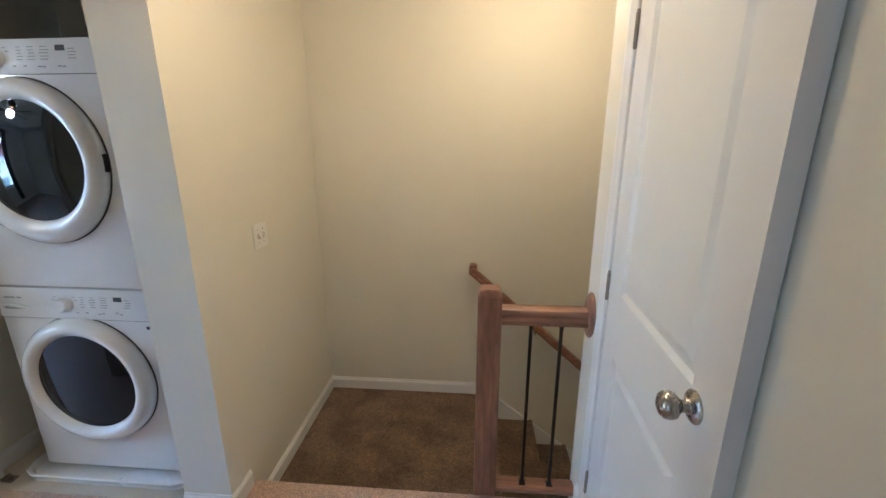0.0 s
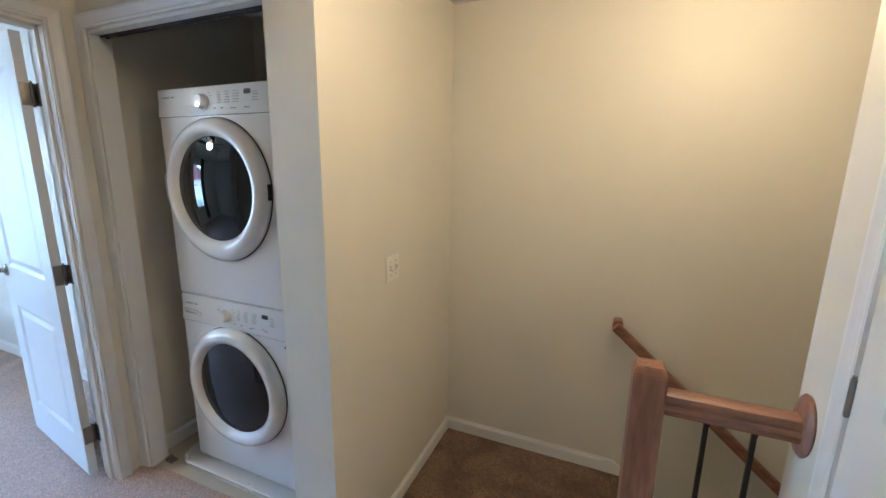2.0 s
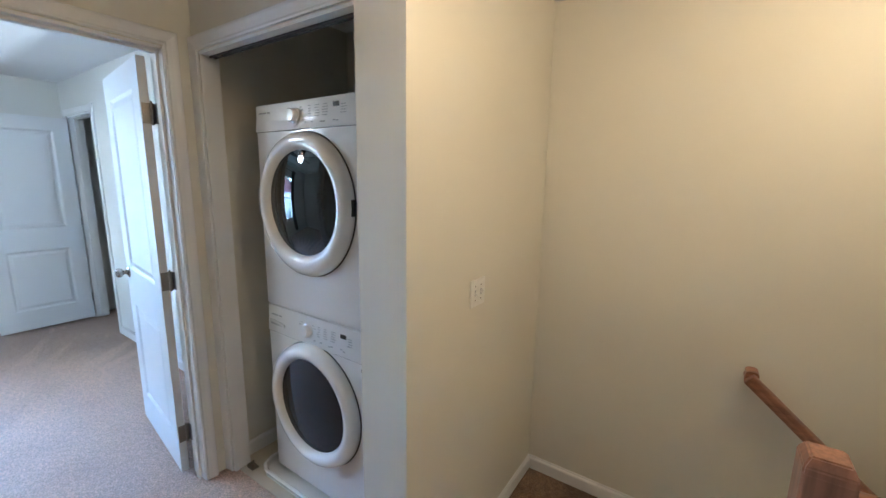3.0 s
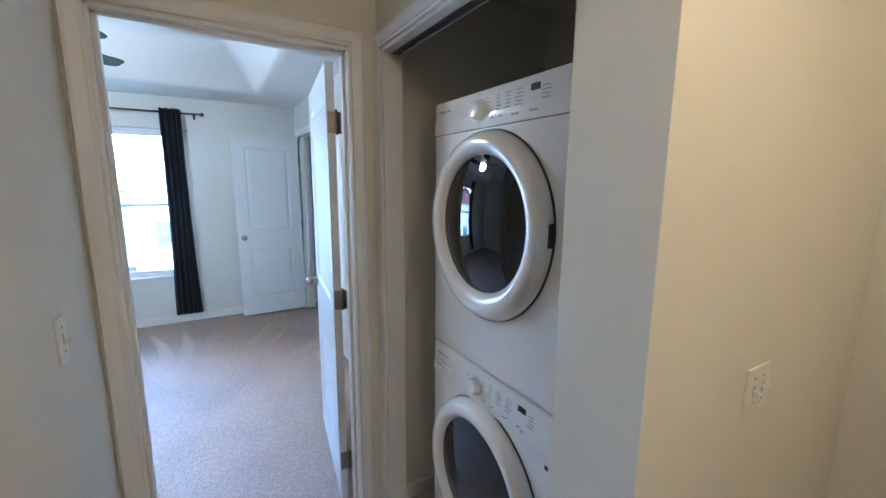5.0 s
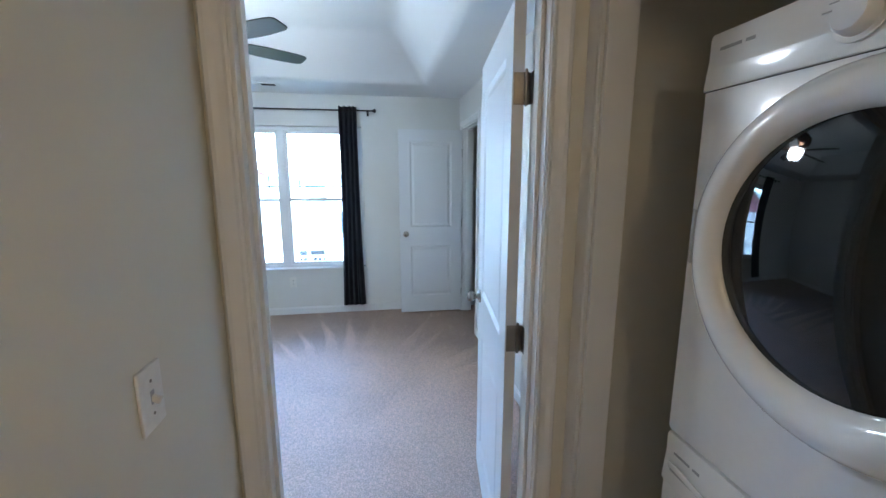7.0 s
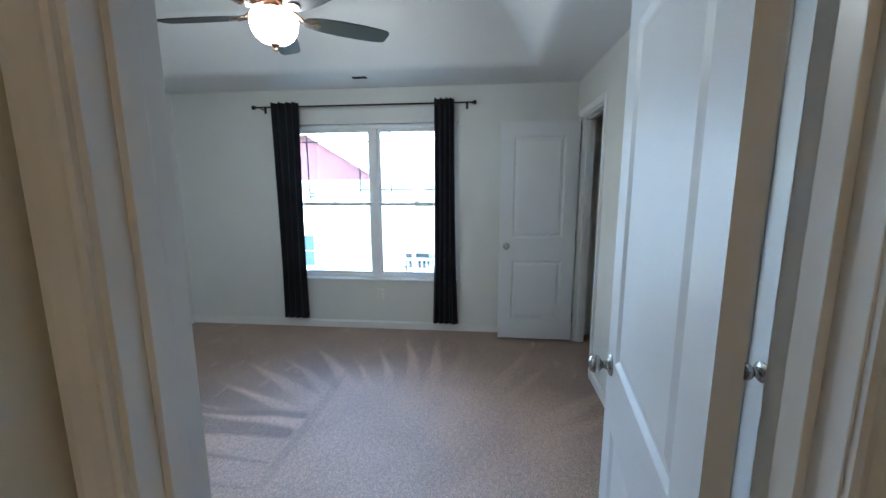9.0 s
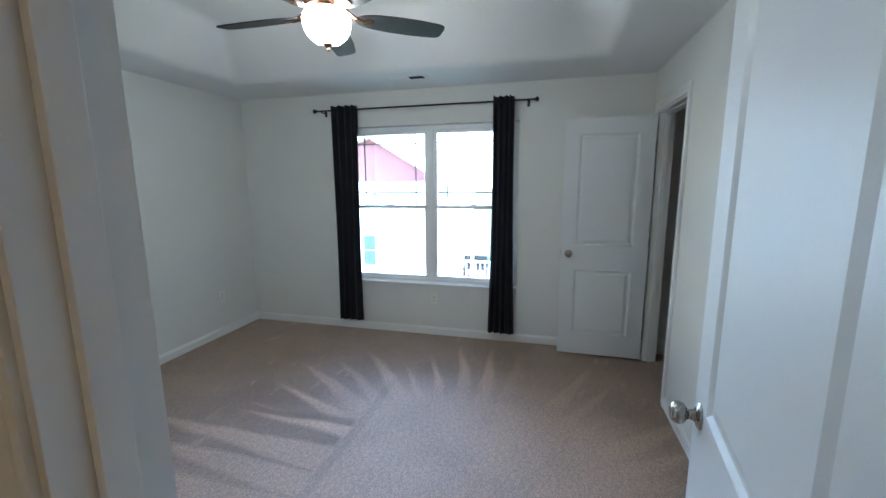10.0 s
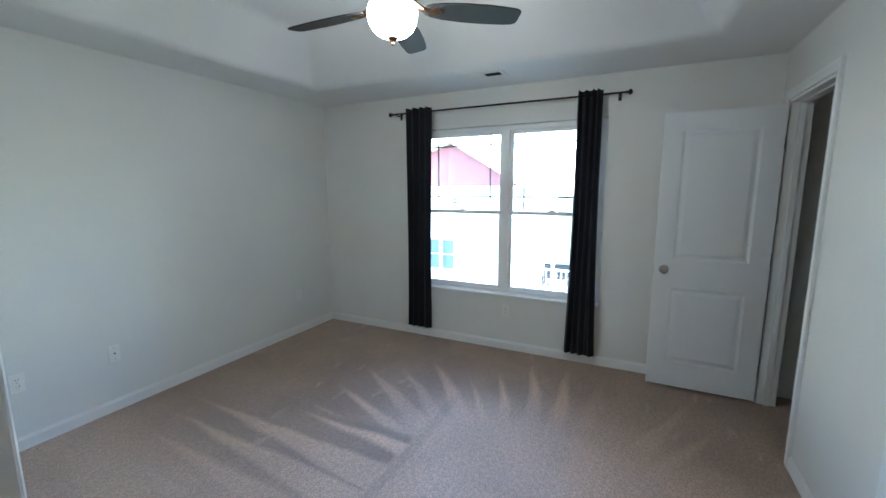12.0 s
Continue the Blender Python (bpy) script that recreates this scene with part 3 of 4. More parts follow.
# ---- stair rail ----
rail_shape = [(-0.03, -0.028), (0.03, -0.028), (0.034, -0.012), (0.028, 0.0), (0.031, 0.012), (0.026, 0.024), (0.012, 0.031), (-0.012, 0.031), (-0.026, 0.024), (-0.031, 0.012), (-0.028, 0.0), (-0.034, -0.012)]
NX, NY = 0.364, 1.55
bal = thing("stair_railing", (NX, NY, 0), "reddish oak stair railing with black iron balusters", "railing")
nb = bmesh.new()
box(nb, (-0.048, -0.048, -0.17), (0.048, 0.048, 0.925), 0.006)
cap = bmesh.new()
lo = [cap.verts.new((x * 0.048, y * 0.048, 0.921)) for x, y in ((-1, -1), (1, -1), (1, 1), (-1, 1))]
mid = [cap.verts.new((x * 0.048, y * 0.048, 0.938)) for x, y in ((-1, -1), (1, -1), (1, 1), (-1, 1))]
hi = [cap.verts.new((x * 0.036, y * 0.036, 0.962)) for x, y in ((-1, -1), (1, -1), (1, 1), (-1, 1))]
for p, q in ((lo, mid), (mid, hi)):
    for k in range(4):
        cap.faces.new((p[k], p[(k + 1) % 4], q[(k + 1) % 4], q[k]))
cap.faces.new(hi)
bmesh.ops.bevel(cap, geom=cap.edges[:], offset=0.004, segments=2, affect="EDGES")
merge(nb, cap)
part("newel_post", nb, OAK, bal, "square oak newel post with chamfered top")
part("handrail", sweep([(a * 1.12, c * 1.2) for a, c in rail_shape], [(0.048, 0, 0.850), (0.383, 0, 0.850)]), OAK_X, bal, "moulded oak handrail", True)
part("rosette", lathe([(0, 0), (0.062, 0), (0.064, 0.006), (0.058, 0.014), (0.045, 0.018), (0.04, 0.02), (0, 0.02)], 40, pose(0.401, 0, 0.856, 0, -90, 0) @ Matrix.Diagonal((1.48, 0.95, 1, 1))), OAK, bal, "oval oak wall rosette", True)
part("shoe_plate", boxes(((0.048, -0.036, 0.0), (0.400, 0.036, 0.022)), bevel=0.005), OAK_X, bal)
for x in (0.169, 0.290):
    b = boxes(((x - 0.0065, -0.0065, 0.02), (x + 0.0065, 0.0065, 0.82)), bevel=0.001)
    part("baluster", b, IRON, bal, "black square iron baluster")
    for z, s in ((0.817, -1), (0.022, 1)):
        part("baluster_collar", lathe([(0.0, 0), (0.019, 0), (0.019, 0.007), (0.012, 0.012), (0.010, 0.024), (0.0, 0.024)], 4, pose(x, 0, z, 180 if s < 0 else 0, 0, 45)), IRON, bal)

hr = thing("wall_handrail", (0.28, Y_STAIR - 0.075, 0.745), "reddish oak handrail fixed along the stair wall", "handrail")
rs = [(a * 0.8, b * 0.8) for a, b in rail_shape]
part("rail", sweep(rs, [(0, 0.0, 0.0), (0.06, 0, -0.052), (1.9, 0, -0.052 - 1.84 * 0.885)]), OAK_X, hr, "", True)
part("rail_return", sweep(rs, [(0.012, 0.075, 0.0), (0.012, 0.01, 0.0)]), OAK_X, hr, "", True)
for x in (0.42, 1.35):
    z = -0.052 - (x - 0.06) * 0.885
    part("bracket", sweep(round_profile(0.012, 0.012), [(x, 0.075, z - 0.07), (x, 0.03, z - 0.065), (x, 0.0, z - 0.03)]), STEEL, hr, "small metal wall bracket", True)

# ---- laundry machines ----
MX, MW, MY = -1.362, 0.686, 1.462


def bars(spans, depth=0.0012):
    bm = bmesh.new()
    for x, z, w, h in spans:
        box(bm, (x - w / 2, -depth, z - h / 2), (x + w / 2, 0.0005, z + h / 2))
    return bm


def machine(name, z, height, door_z, label, dryer):
    d = thing(name, (MX, MY, z), label, "dryer" if dryer else "washer")
    hw = MW / 2
    con = 0.118 if dryer else 0.135
    part("body", boxes(((-hw, 0.0, 0.0), (hw, 0.72, height)), bevel=0.012), ENAMEL, d, "white enamel cabinet", True)
    # control panel leaning back slightly
    g = bmesh.new()
    box(g, (-hw + 0.001, -0.0045, height - con), (hw - 0.001, 0.03, height - 0.002), 0.004)
    for v in g.verts:
        if v.co.z > height - con * 0.5 and v.co.y < 0.02:
            v.co.y += 0.012
    console = part("control_panel", g, ENAMEL, d, "white control panel with small print", True)
    part("seam", boxes(((-hw + 0.002, -0.001, height - con - 0.0018), (hw - 0.002, 0.002, height - con)), bevel=0.0), SEAM, d)
    at = pose(0, -0.0015, height - con * 0.5, -5.8)
    kx = -0.054 if dryer else -0.035
    kb = lathe([(0, 0), (0.038, 0), (0.038, 0.002), (0.030, 0.004), (0.0275, 0.020), (0.024, 0.025), (0, 0.026)], 36, at @ pose(kx, 0.0, -0.004, 90))
    part("knob", kb, ENAMEL, console, "round white selector knob", True)
    tick = bmesh.new()
    for k in range(9):
        a = radians(25 + 130 * k / 8)
        s = bmesh.new()
        box(s, (-0.007, -0.001, -0.001), (0.007, 0.0005, 0.001))
        merge(tick, s, at @ pose(kx + 0.056 * math.cos(a), -0.001, -0.004 + 0.050 * math.sin(a)))
    tagged(part("print", tick, PALE, console), kind="stuff")
    disp = bars([(0, 0, 0.036, 0.020)], 0.002)
    disp.transform(at @ pose(0.203, 0.0, 0.026))
    part("display", disp, BLACK, console, "small black display")
    rng = random.Random(4 if dryer else 9)
    rows = []
    for gx, n, w0 in ((0.045, 5, 0.022), (0.090, 5, 0.030), (0.140, 5, 0.036), (0.245, 4, 0.032)):
        for k in range(n):
            w = w0 * rng.uniform(0.6, 1.0)
            rows.append((gx + rng.uniform(-0.002, 0.002), 0.030 - 0.0105 * k - (0.008 if gx > 0.2 else 0), w, 0.0022))
    for gx in (0.02, 0.062, 0.118, 0.135, 0.195, 0.212):
        rows.append((gx, -0.036 + rng.uniform(-0.004, 0.004), 0.012, 0.004))
    rows += [(-0.285, 0.022, 0.05, 0.006), (-0.24, 0.022, 0.02, 0.006)]
    pr = bars(rows)
    pr.transform(at @ pose(0, -0.001, 0))
    tagged(part("print", pr, PALE, console), kind="stuff")
    if not dryer:
        h = sweep(round_profile(0.016, 0.007, 0.45), [(-0.318, -0.005, height - 0.080), (-0.29, -0.009, height - 0.076), (-0.24, -0.010, height - 0.080), (-0.205, -0.005, height - 0.090)], (0, -1, 0))
        part("drawer_handle", h, PLASTIC, console, "curved detergent drawer grip", True)
        hol = bars([(0, 0, 0.105, 0.012)], 0.001)
        hol.transform(at @ pose(-0.262, -0.0005, -0.022))
        part("drawer_recess", hol, PALE, console)
        tag = bars([(0, 0, 0.012, 0.012)], 0.002)
        tag.transform(pose(0.315, -0.001, height - 0.165))
        part("badge", tag, SEAM, d)
    # round door
    R = 0.297
    face = pose(0, 0, door_z - z, 90)
    ring = [(R, 0.003), (R + 0.001, 0.014), (R - 0.004, 0.028), (R - 0.014, 0.042), (R - 0.029, 0.051), (R - 0.045, 0.053), (R - 0.059, 0.047), (R - 0.069, 0.037), (R - 0.075, 0.026), (R - 0.078, 0.008)]
    g0 = R - 0.0745
    gap = lathe([(R - 0.03, 0.0), (R + 0.003, 0.0), (R + 0.003, 0.002), (R - 0.03, 0.003)], 72, pose(0.003, 0, door_z - z + 0.001, 90))
    rim = lathe(ring, 80, face)
    if dryer:
        # the lower lip of the ring is fuller than the rest
        for v in gap.verts[:] + rim.verts[:]:
            dz = v.co.z - (door_z - z)
            if dz < 0:
                away = math.hypot(v.co.x, dz)
                v.co.z += 0.019 * max(0, (away - g0) / (R - g0)) * dz / R
    part("door_gap", gap, SEAM, d, "", True)
    drum = part("round_door", rim, PLASTIC, d, "glossy white round door ring", True)
    dome = 0.024 if dryer else 0.012
    prof = [(g0 * (1 - (k / 12)), 0.025 + dome * (1 - (1 - k / 12) ** 2)) for k in range(13)]
    part("door_glass", lathe(prof, 80, face), DOORGLASS if dryer else TUBGLASS, drum, "dark round door glass", True)
    if dryer:
        part("door_catch", boxes(((R - 0.012, -0.021, door_z - z - 0.036), (R + 0.0030, -0.003, door_z - z + 0.030)), bevel=0.003), BLACK, drum, "black door catch cover")
        g = bmesh.new()
        box(g, (-0.011, -0.0025, -0.058), (0.011, 0.0025, 0.058), 0.0022)
        g.transform(pose(-R + 0.021, -0.0475, door_z - z, 0, 0, -31))
        part("grip", g, PALE, drum, "grey recessed finger grip", True)
    return d


machine("washing_machine", 0.045, 0.893, 0.514, "white front-load washing machine in a drain pan", False)
machine("tumble_dryer", 0.942, 0.932, 1.449, "white tumble dryer stacked on the washing machine", True)

pan = thing("drain_pan", (MX - 0.012, 1.415, 0.004), "white plastic drain pan under the washing machine", "drain pan")
pb = bmesh.new()
L = 0.40
prof = [(0.0, 0.0), (0.016, 0.0), (0.018, 0.024), (0.024, 0.031), (0.019, 0.036), (0.008, 0.035), (0.002, 0.027), (-0.004, 0.006)]
pts = [(-L + 0.06, 0, 0), (L - 0.06, 0, 0), (L - 0.02, 0.02, 0), (L, 0.06, 0), (L, 0.80, 0), (-L, 0.80, 0), (-L, 0.06, 0), (-L + 0.02, 0.02, 0), (-L + 0.06, 0, 0)]
part("rim", sweep(prof, pts), PLASTIC, pan, "raised white rim", True)
part("base", boxes(((-L + 0.01, 0.01, 0.0), (L - 0.01, 0.79, 0.012))), PLASTIC, pan)
part("drain_fitting", lathe([(0, 0), (0.022, 0), (0.022, 0.012), (0.012, 0.016), (0, 0.016)], 16, pose(0.10, -0.004, 0.02, 90)), PLASTIC, pan, "", True)
for fx in (-0.28, 0.28):
    for fy in (0.09, 0.62):
        f = part("machine_foot", lathe([(0, 0), (0.022, 0), (0.022, 0.008), (0.010, 0.012), (0.010, 0.034), (0, 0.034)], 16, pose(MX + fx, MY + fy, 0.014)), BLACK, None, "", True)
        tagged(f, "short black levelling foot under the washing machine", "machine foot", "levelling feet")

tr = thing("closet_door_track", (-1.40, 1.375, DOOR_H - 0.012), "dark metal folding door track under the laundry head", "door track")
part("channel", boxes(((-0.476, -0.012, -0.009), (0.488, -0.009, 0.0)), ((-0.476, 0.009, -0.009), (0.488, 0.012, 0.0)), ((-0.476, -0.009, -0.003), (0.488, 0.009, 0.0))), SEAM, tr)
part("carrier", boxes(((-0.42, -0.007, -0.012), (-0.39, 0.007, -0.003)), bevel=0.002), STEEL, tr)
fb = thing("floor_bracket", (-1.838, 1.395, 0.004), "small metal folding door floor bracket", "bracket")
part("plate", boxes(((-0.02, -0.02, 0.0), (0.03, 0.02, 0.004)), ((-0.02, -0.02, 0.0), (-0.016, 0.02, 0.018)), bevel=0.001), STEEL, fb)
part("pin", lathe([(0, 0), (0.008, 0), (0.008, 0.018), (0, 0.02)], 12, pose(0.01, 0, 0.004)), STEEL, fb, "", True)


# ---- switches and outlets ----
def plate(name, m, label, category, kind, gangs=1):
    """A wall plate: faces -y before the pose m is applied."""
    w, h = 0.070 + 0.046 * (gangs - 1), 0.115
    d = new(name)
    d.matrix_world = m
    tagged(d, label, category)
    g = bmesh.new()
    box(g, (-w / 2, -0.006, -h / 2), (w / 2, 0, h / 2), 0.0025)
    part("cover", g, PLATE, d)
    for k in range(gangs):
        x = (k - (gangs - 1) / 2) * 0.046
        if kind == "switch":
            part("toggle_slot", boxes(((x - 0.0055, -0.0068, -0.0125), (x + 0.0055, -0.0055, 0.0125))), PALE, d)
            t = bmesh.new()
            box(t, (-0.004, -0.017, -0.006), (0.004, 0, 0.006), 0.0015)
            t.transform(pose(x, -0.005, 0, 28 if k % 2 == 0 else -28))
            part("toggle", t, PLATE, d)
        elif kind == "outlet":
            for z in (0.0195, -0.0195):
                r = part("receptacle", lathe([(0, 0.0075), (0.0165, 0.0075), (0.0175, 0.006), (0.0175, 0.005)], 24, pose(x, 0, z, 90)), PLATE, d, "", True)
                part("slot", boxes(((x - 0.008, -0.0082, z - 0.002), (x - 0.0055, -0.0072, z + 0.007)), ((x + 0.0055, -0.0082, z - 0.002), (x + 0.008, -0.0072, z + 0.007)), ((x - 0.002, -0.0082, z - 0.010), (x + 0.002, -0.0072, z - 0.006))), SEAM, r)
        else:
            part("jack", lathe([(0, 0.016), (0.003, 0.016), (0.0045, 0.014), (0.0045, 0.006), (0.008, 0.006), (0.008, 0.005)], 12, pose(x, 0, 0, 90)), STEEL, d, "", True)
        for z in ((0.03, -0.03) if kind == "switch" else ((0.0,) if kind == "outlet" else (0.042, -0.042))):
            part("screw", lathe([(0, 0.0072), (0.0028, 0.0070), (0.0032, 0.0058)], 10, pose(x, 0, z, 90)), STEEL, d, "", True)
    return d


plate("light_switch", pose(X_STAIR, 1.785, 1.10, 0, 0, 90), "almond double toggle light switch on the stair wall", "light switch", "switch", 2)
plate("light_switch", pose(-1.585, 0.345, 1.20, 0, 0, 180), "white toggle light switch on the hall wall", "light switch", "switch", 1)
plate("power_outlet", pose(X_WEST, -0.241, 0.379, 0, 0, 90), "white power outlet below the bedroom window", "power outlet", "outlet")
plate("power_outlet", pose(-2.842, Y_SOUTH, 0.415, 0, 0, 180), "white power outlet low on the bedroom wall", "power outlet", "outlet")
plate("cable_plate", pose(-3.335, Y_SOUTH, 0.411, 0, 0, 180), "white cable jack plate low on the bedroom wall", "wall plate", "jack")
plate("power_outlet", pose(-5.04, Y_SOUTH, 0.411, 0, 0, 180), "white power outlet near the bedroom corner", "power outlet", "outlet")

# ---- bedroom window ----
Y0, Y1, Z0, Z1 = WIN
win = thing("window_1", (X_WEST, 0, 0), "white vinyl double window with sashes side by side", "window", "", "structure")
XF = -0.075
MID = -0.288
fw = 0.045
part("window_frame", boxes(((XF - 0.06, Y0, Z0), (XF, Y0 + fw, Z1)), ((XF - 0.06, Y1 - fw, Z0), (XF, Y1, Z1)), ((XF - 0.06, Y0 + fw, Z1 - fw), (XF, Y1 - fw, Z1)), ((XF - 0.06, Y0 + fw, Z0), (XF, Y1 - fw, Z0 + fw)), ((XF - 0.06, MID - 0.034, Z0 + fw), (XF + 0.004, MID + 0.034, Z1 - fw)), bevel=0.003), VINYLW, win)
part("window_sill", boxes(((-0.078, Y0 - 0.0, Z0 - 0.002), (0.022, Y1 + 0.0, Z0 + 0.016)), bevel=0.004), TRIM, win, "white painted window stool")
RAIL_Z = 1.312
for a, b in ((Y0 + fw, MID - 0.034), (MID + 0.034, Y1 - fw)):
    for lo_z, hi_z, dx, upper in ((Z0 + fw, RAIL_Z + 0.018, -0.022, False), (RAIL_Z - 0.018, Z1 - fw, -0.042, True)):
        x1 = XF + dx + 0.018
        x0 = x1 - 0.022
        r = 0.031
        sash = part("sash", boxes(((x0, a, lo_z), (x1, a + r, hi_z)), ((x0, b - r, lo_z), (x1, b, hi_z)), ((x0, a + r, lo_z), (x1, b - r, lo_z + r)), ((x0, a + r, hi_z - r), (x1, b - r, hi_z)), bevel=0.002), VINYLW, win)
        p = part("pane", boxes(((x0 + 0.009, a + r, lo_z + r), (x0 + 0.012, b - r, hi_z - r))), PANE, sash)
        p.visible_shadow = False
        if upper:
            xm = x0 + 0.006
            for y in (a + r + 0.10, b - r - 0.10):
                part("grille_bar", boxes(((xm - 0.003, y - 0.007, lo_z + r), (xm, y + 0.007, hi_z - r))), GREYBAR, sash)
            for z in (lo_z + r + 0.135, hi_z - r - 0.085):
                part("grille_bar", boxes(((xm - 0.004, a + r, z - 0.007), (xm - 0.0005, b - r, z + 0.007))), GREYBAR, sash)
        else:
            part("sash_lock", boxes(((x1 - 0.018, (a + b) / 2 - 0.03, hi_z), (x1 + 0.002, (a + b) / 2 + 0.03, hi_z + 0.012)), ((x1 - 0.012, (a + b) / 2 - 0.008, hi_z + 0.012), (x1 + 0.004, (a + b) / 2 + 0.03, hi_z + 0.018)), bevel=0.003), VINYLW, sash)


# ---- curtains ----
ROD_X, ROD_Z = X_WEST + 0.09, 2.267
rod = thing("curtain_rod", (ROD_X, -0.353, ROD_Z), "thin black curtain rod with ball finials above the window", "curtain rod")
part("rod", sweep(round_profile(0.016, 0.016, 0.5, 4), [(0, -1.06, 0), (0, 1.06, 0)]), IRON, rod, "", True)
for s in (-1, 1):
    part("finial", lathe([(0.008, 0), (0.012, 0.004), (0.012, 0.010), (0.008, 0.014), (0.014, 0.018), (0.022, 0.028), (0.020, 0.040), (0.010, 0.048), (0, 0.050)], 20, pose(0, s * 1.055, 0, -90 * s)), IRON, rod, "", True)
    bk = sweep(round_profile(0.010, 0.010, 0.4, 3), [(-0.088, s * 1.012, -0.012), (-0.02, s * 1.012, -0.014), (0.0, s * 1.012, -0.009)])
    box(bk, (-0.090, s * 1.012 - 0.012, -0.045), (-0.086, s * 1.012 + 0.012, 0.02), 0.001)
    part("bracket", bk, IRON, rod)


def curtain(y_top0, y_top1, y_bot0, y_bot1, z_bot, folds, seed, label):
    """A hanging panel with deep folds, gathered on the rod."""
    rng = random.Random(seed)
    d = thing("curtain", (ROD_X, (y_bot0 + y_bot1) / 2, z_bot), label, "curtain", "curtains at the window")
    bm = bmesh.new()
    nu, nv = folds * 14, 46
    top = ROD_Z + 0.038
    off = [rng.uniform(-0.35, 0.35) for _ in range(folds + 2)]
    amp = [rng.uniform(0.75, 1.15) for _ in range(folds + 2)]
    rows = []
    for j in range(nv + 1):
        v = j / nv
        z = top + (z_bot - top) * v
        a = y_top0 + (y_bot0 - y_top0) * v
        b = y_top1 + (y_bot1 - y_top1) * v
        row = []
        for k in range(nu + 1):
            u = k / nu
            f = u * folds
            i = int(min(f, folds - 1e-6))
            ph = 2 * math.pi * (f + off[i] * 0.25 * math.sin(v * 2.1 + i))
            depth = 0.040 * amp[i] * (0.8 + 0.35 * v)
            x = depth * math.sin(ph) + 0.006 * math.sin(5 * v + 3 * u)
            y = a + (b - a) * u + 0.010 * math.sin(2 * ph) + 0.012 * math.sin(3 * v + i)
            row.append(bm.verts.new((x, y - (y_bot0 + y_bot1) / 2, z - z_bot + (0.006 * math.sin(ph) if j == 0 or j == nv else 0))))
        rows.append(row)
    for p, q in zip(rows, rows[1:]):
        for k in range(nu):
            bm.faces.new((p[k], p[k + 1], q[k + 1], q[k]))
    bmesh.ops.solidify(bm, geom=bm.faces[:], thickness=0.0025)
    part("panel", bm, CLOTH, d, "", True)
    for k in range(folds * 2):
        y = y_top0 + (y_top1 - y_top0) * (k + 0.5) / (folds * 2)
        g = lathe([(0.017, -0.002), (0.024, -0.003), (0.024, 0.003), (0.017, 0.002), (0.017, -0.002)], 16, pose(0, y - (y_bot0 + y_bot1) / 2, ROD_Z - z_bot, 90, 0, 20 * (-1) ** k))
        part("grommet", g, IRON, d, "", True)
    return d


curtain(-1.262, -0.975, -1.275, -0.990, 0.120, 4, 3, "long charcoal curtain gathered beside the window")
curtain(0.352, 0.540, 0.325, 0.585, 0.105, 4, 8, "long charcoal curtain gathered beside the closet door")

# ---- ceiling fan ----
FX, FY = -3.67, -0.245
fan = thing("ceiling_fan", (FX, FY, 2.808), "dark bronze ceiling fan with brown blades and lit globe", "ceiling fan")
part("canopy", lathe([(0, -0.048), (0.070, -0.048), (0.070, -0.060), (0.058, -0.088), (0.025, -0.103), (0, -0.103)], 32), BRONZE, fan, "", True)
part("downrod", lathe([(0.012, -0.09), (0.012, -0.22)], 16), BRONZE, fan, "", True)
part("motor_housing", lathe([(0, -0.20), (0.03, -0.20), (0.05, -0.212), (0.11, -0.232), (0.15, -0.262), (0.160, -0.295), (0.156, -0.315), (0.160, -0.320), (0.152, -0.340), (0.115, -0.362), (0.055, -0.374), (0.040, -0.386), (0, -0.386)], 48), BRONZE, fan, "polished bronze motor bowl", True)
part("light_fitter", lathe([(0.030, -0.378), (0.042, -0.384), (0.058, -0.392), (0.064, -0.402), (0.062, -0.408), (0, -0.408)], 40), BRONZE, fan, "bronze cap above the glass bowl", True)
part("globe", lathe([(0.060, -0.402), (0.085, -0.405), (0.103, -0.413), (0.113, -0.427), (0.1175, -0.448), (0.116, -0.472), (0.109, -0.499), (0.094, -0.525), (0.069, -0.546), (0.035, -0.558), (0.0, -0.561)], 56), GLOBE, fan, "lit frosted glass bowl", True)
part("finial", lathe([(0.0, -0.554), (0.025, -0.554), (0.025, -0.562), (0.014, -0.572), (0.009, -0.580), (0.010, -0.586), (0.006, -0.592), (0, -0.593)], 24), BRONZE, fan, "", True)
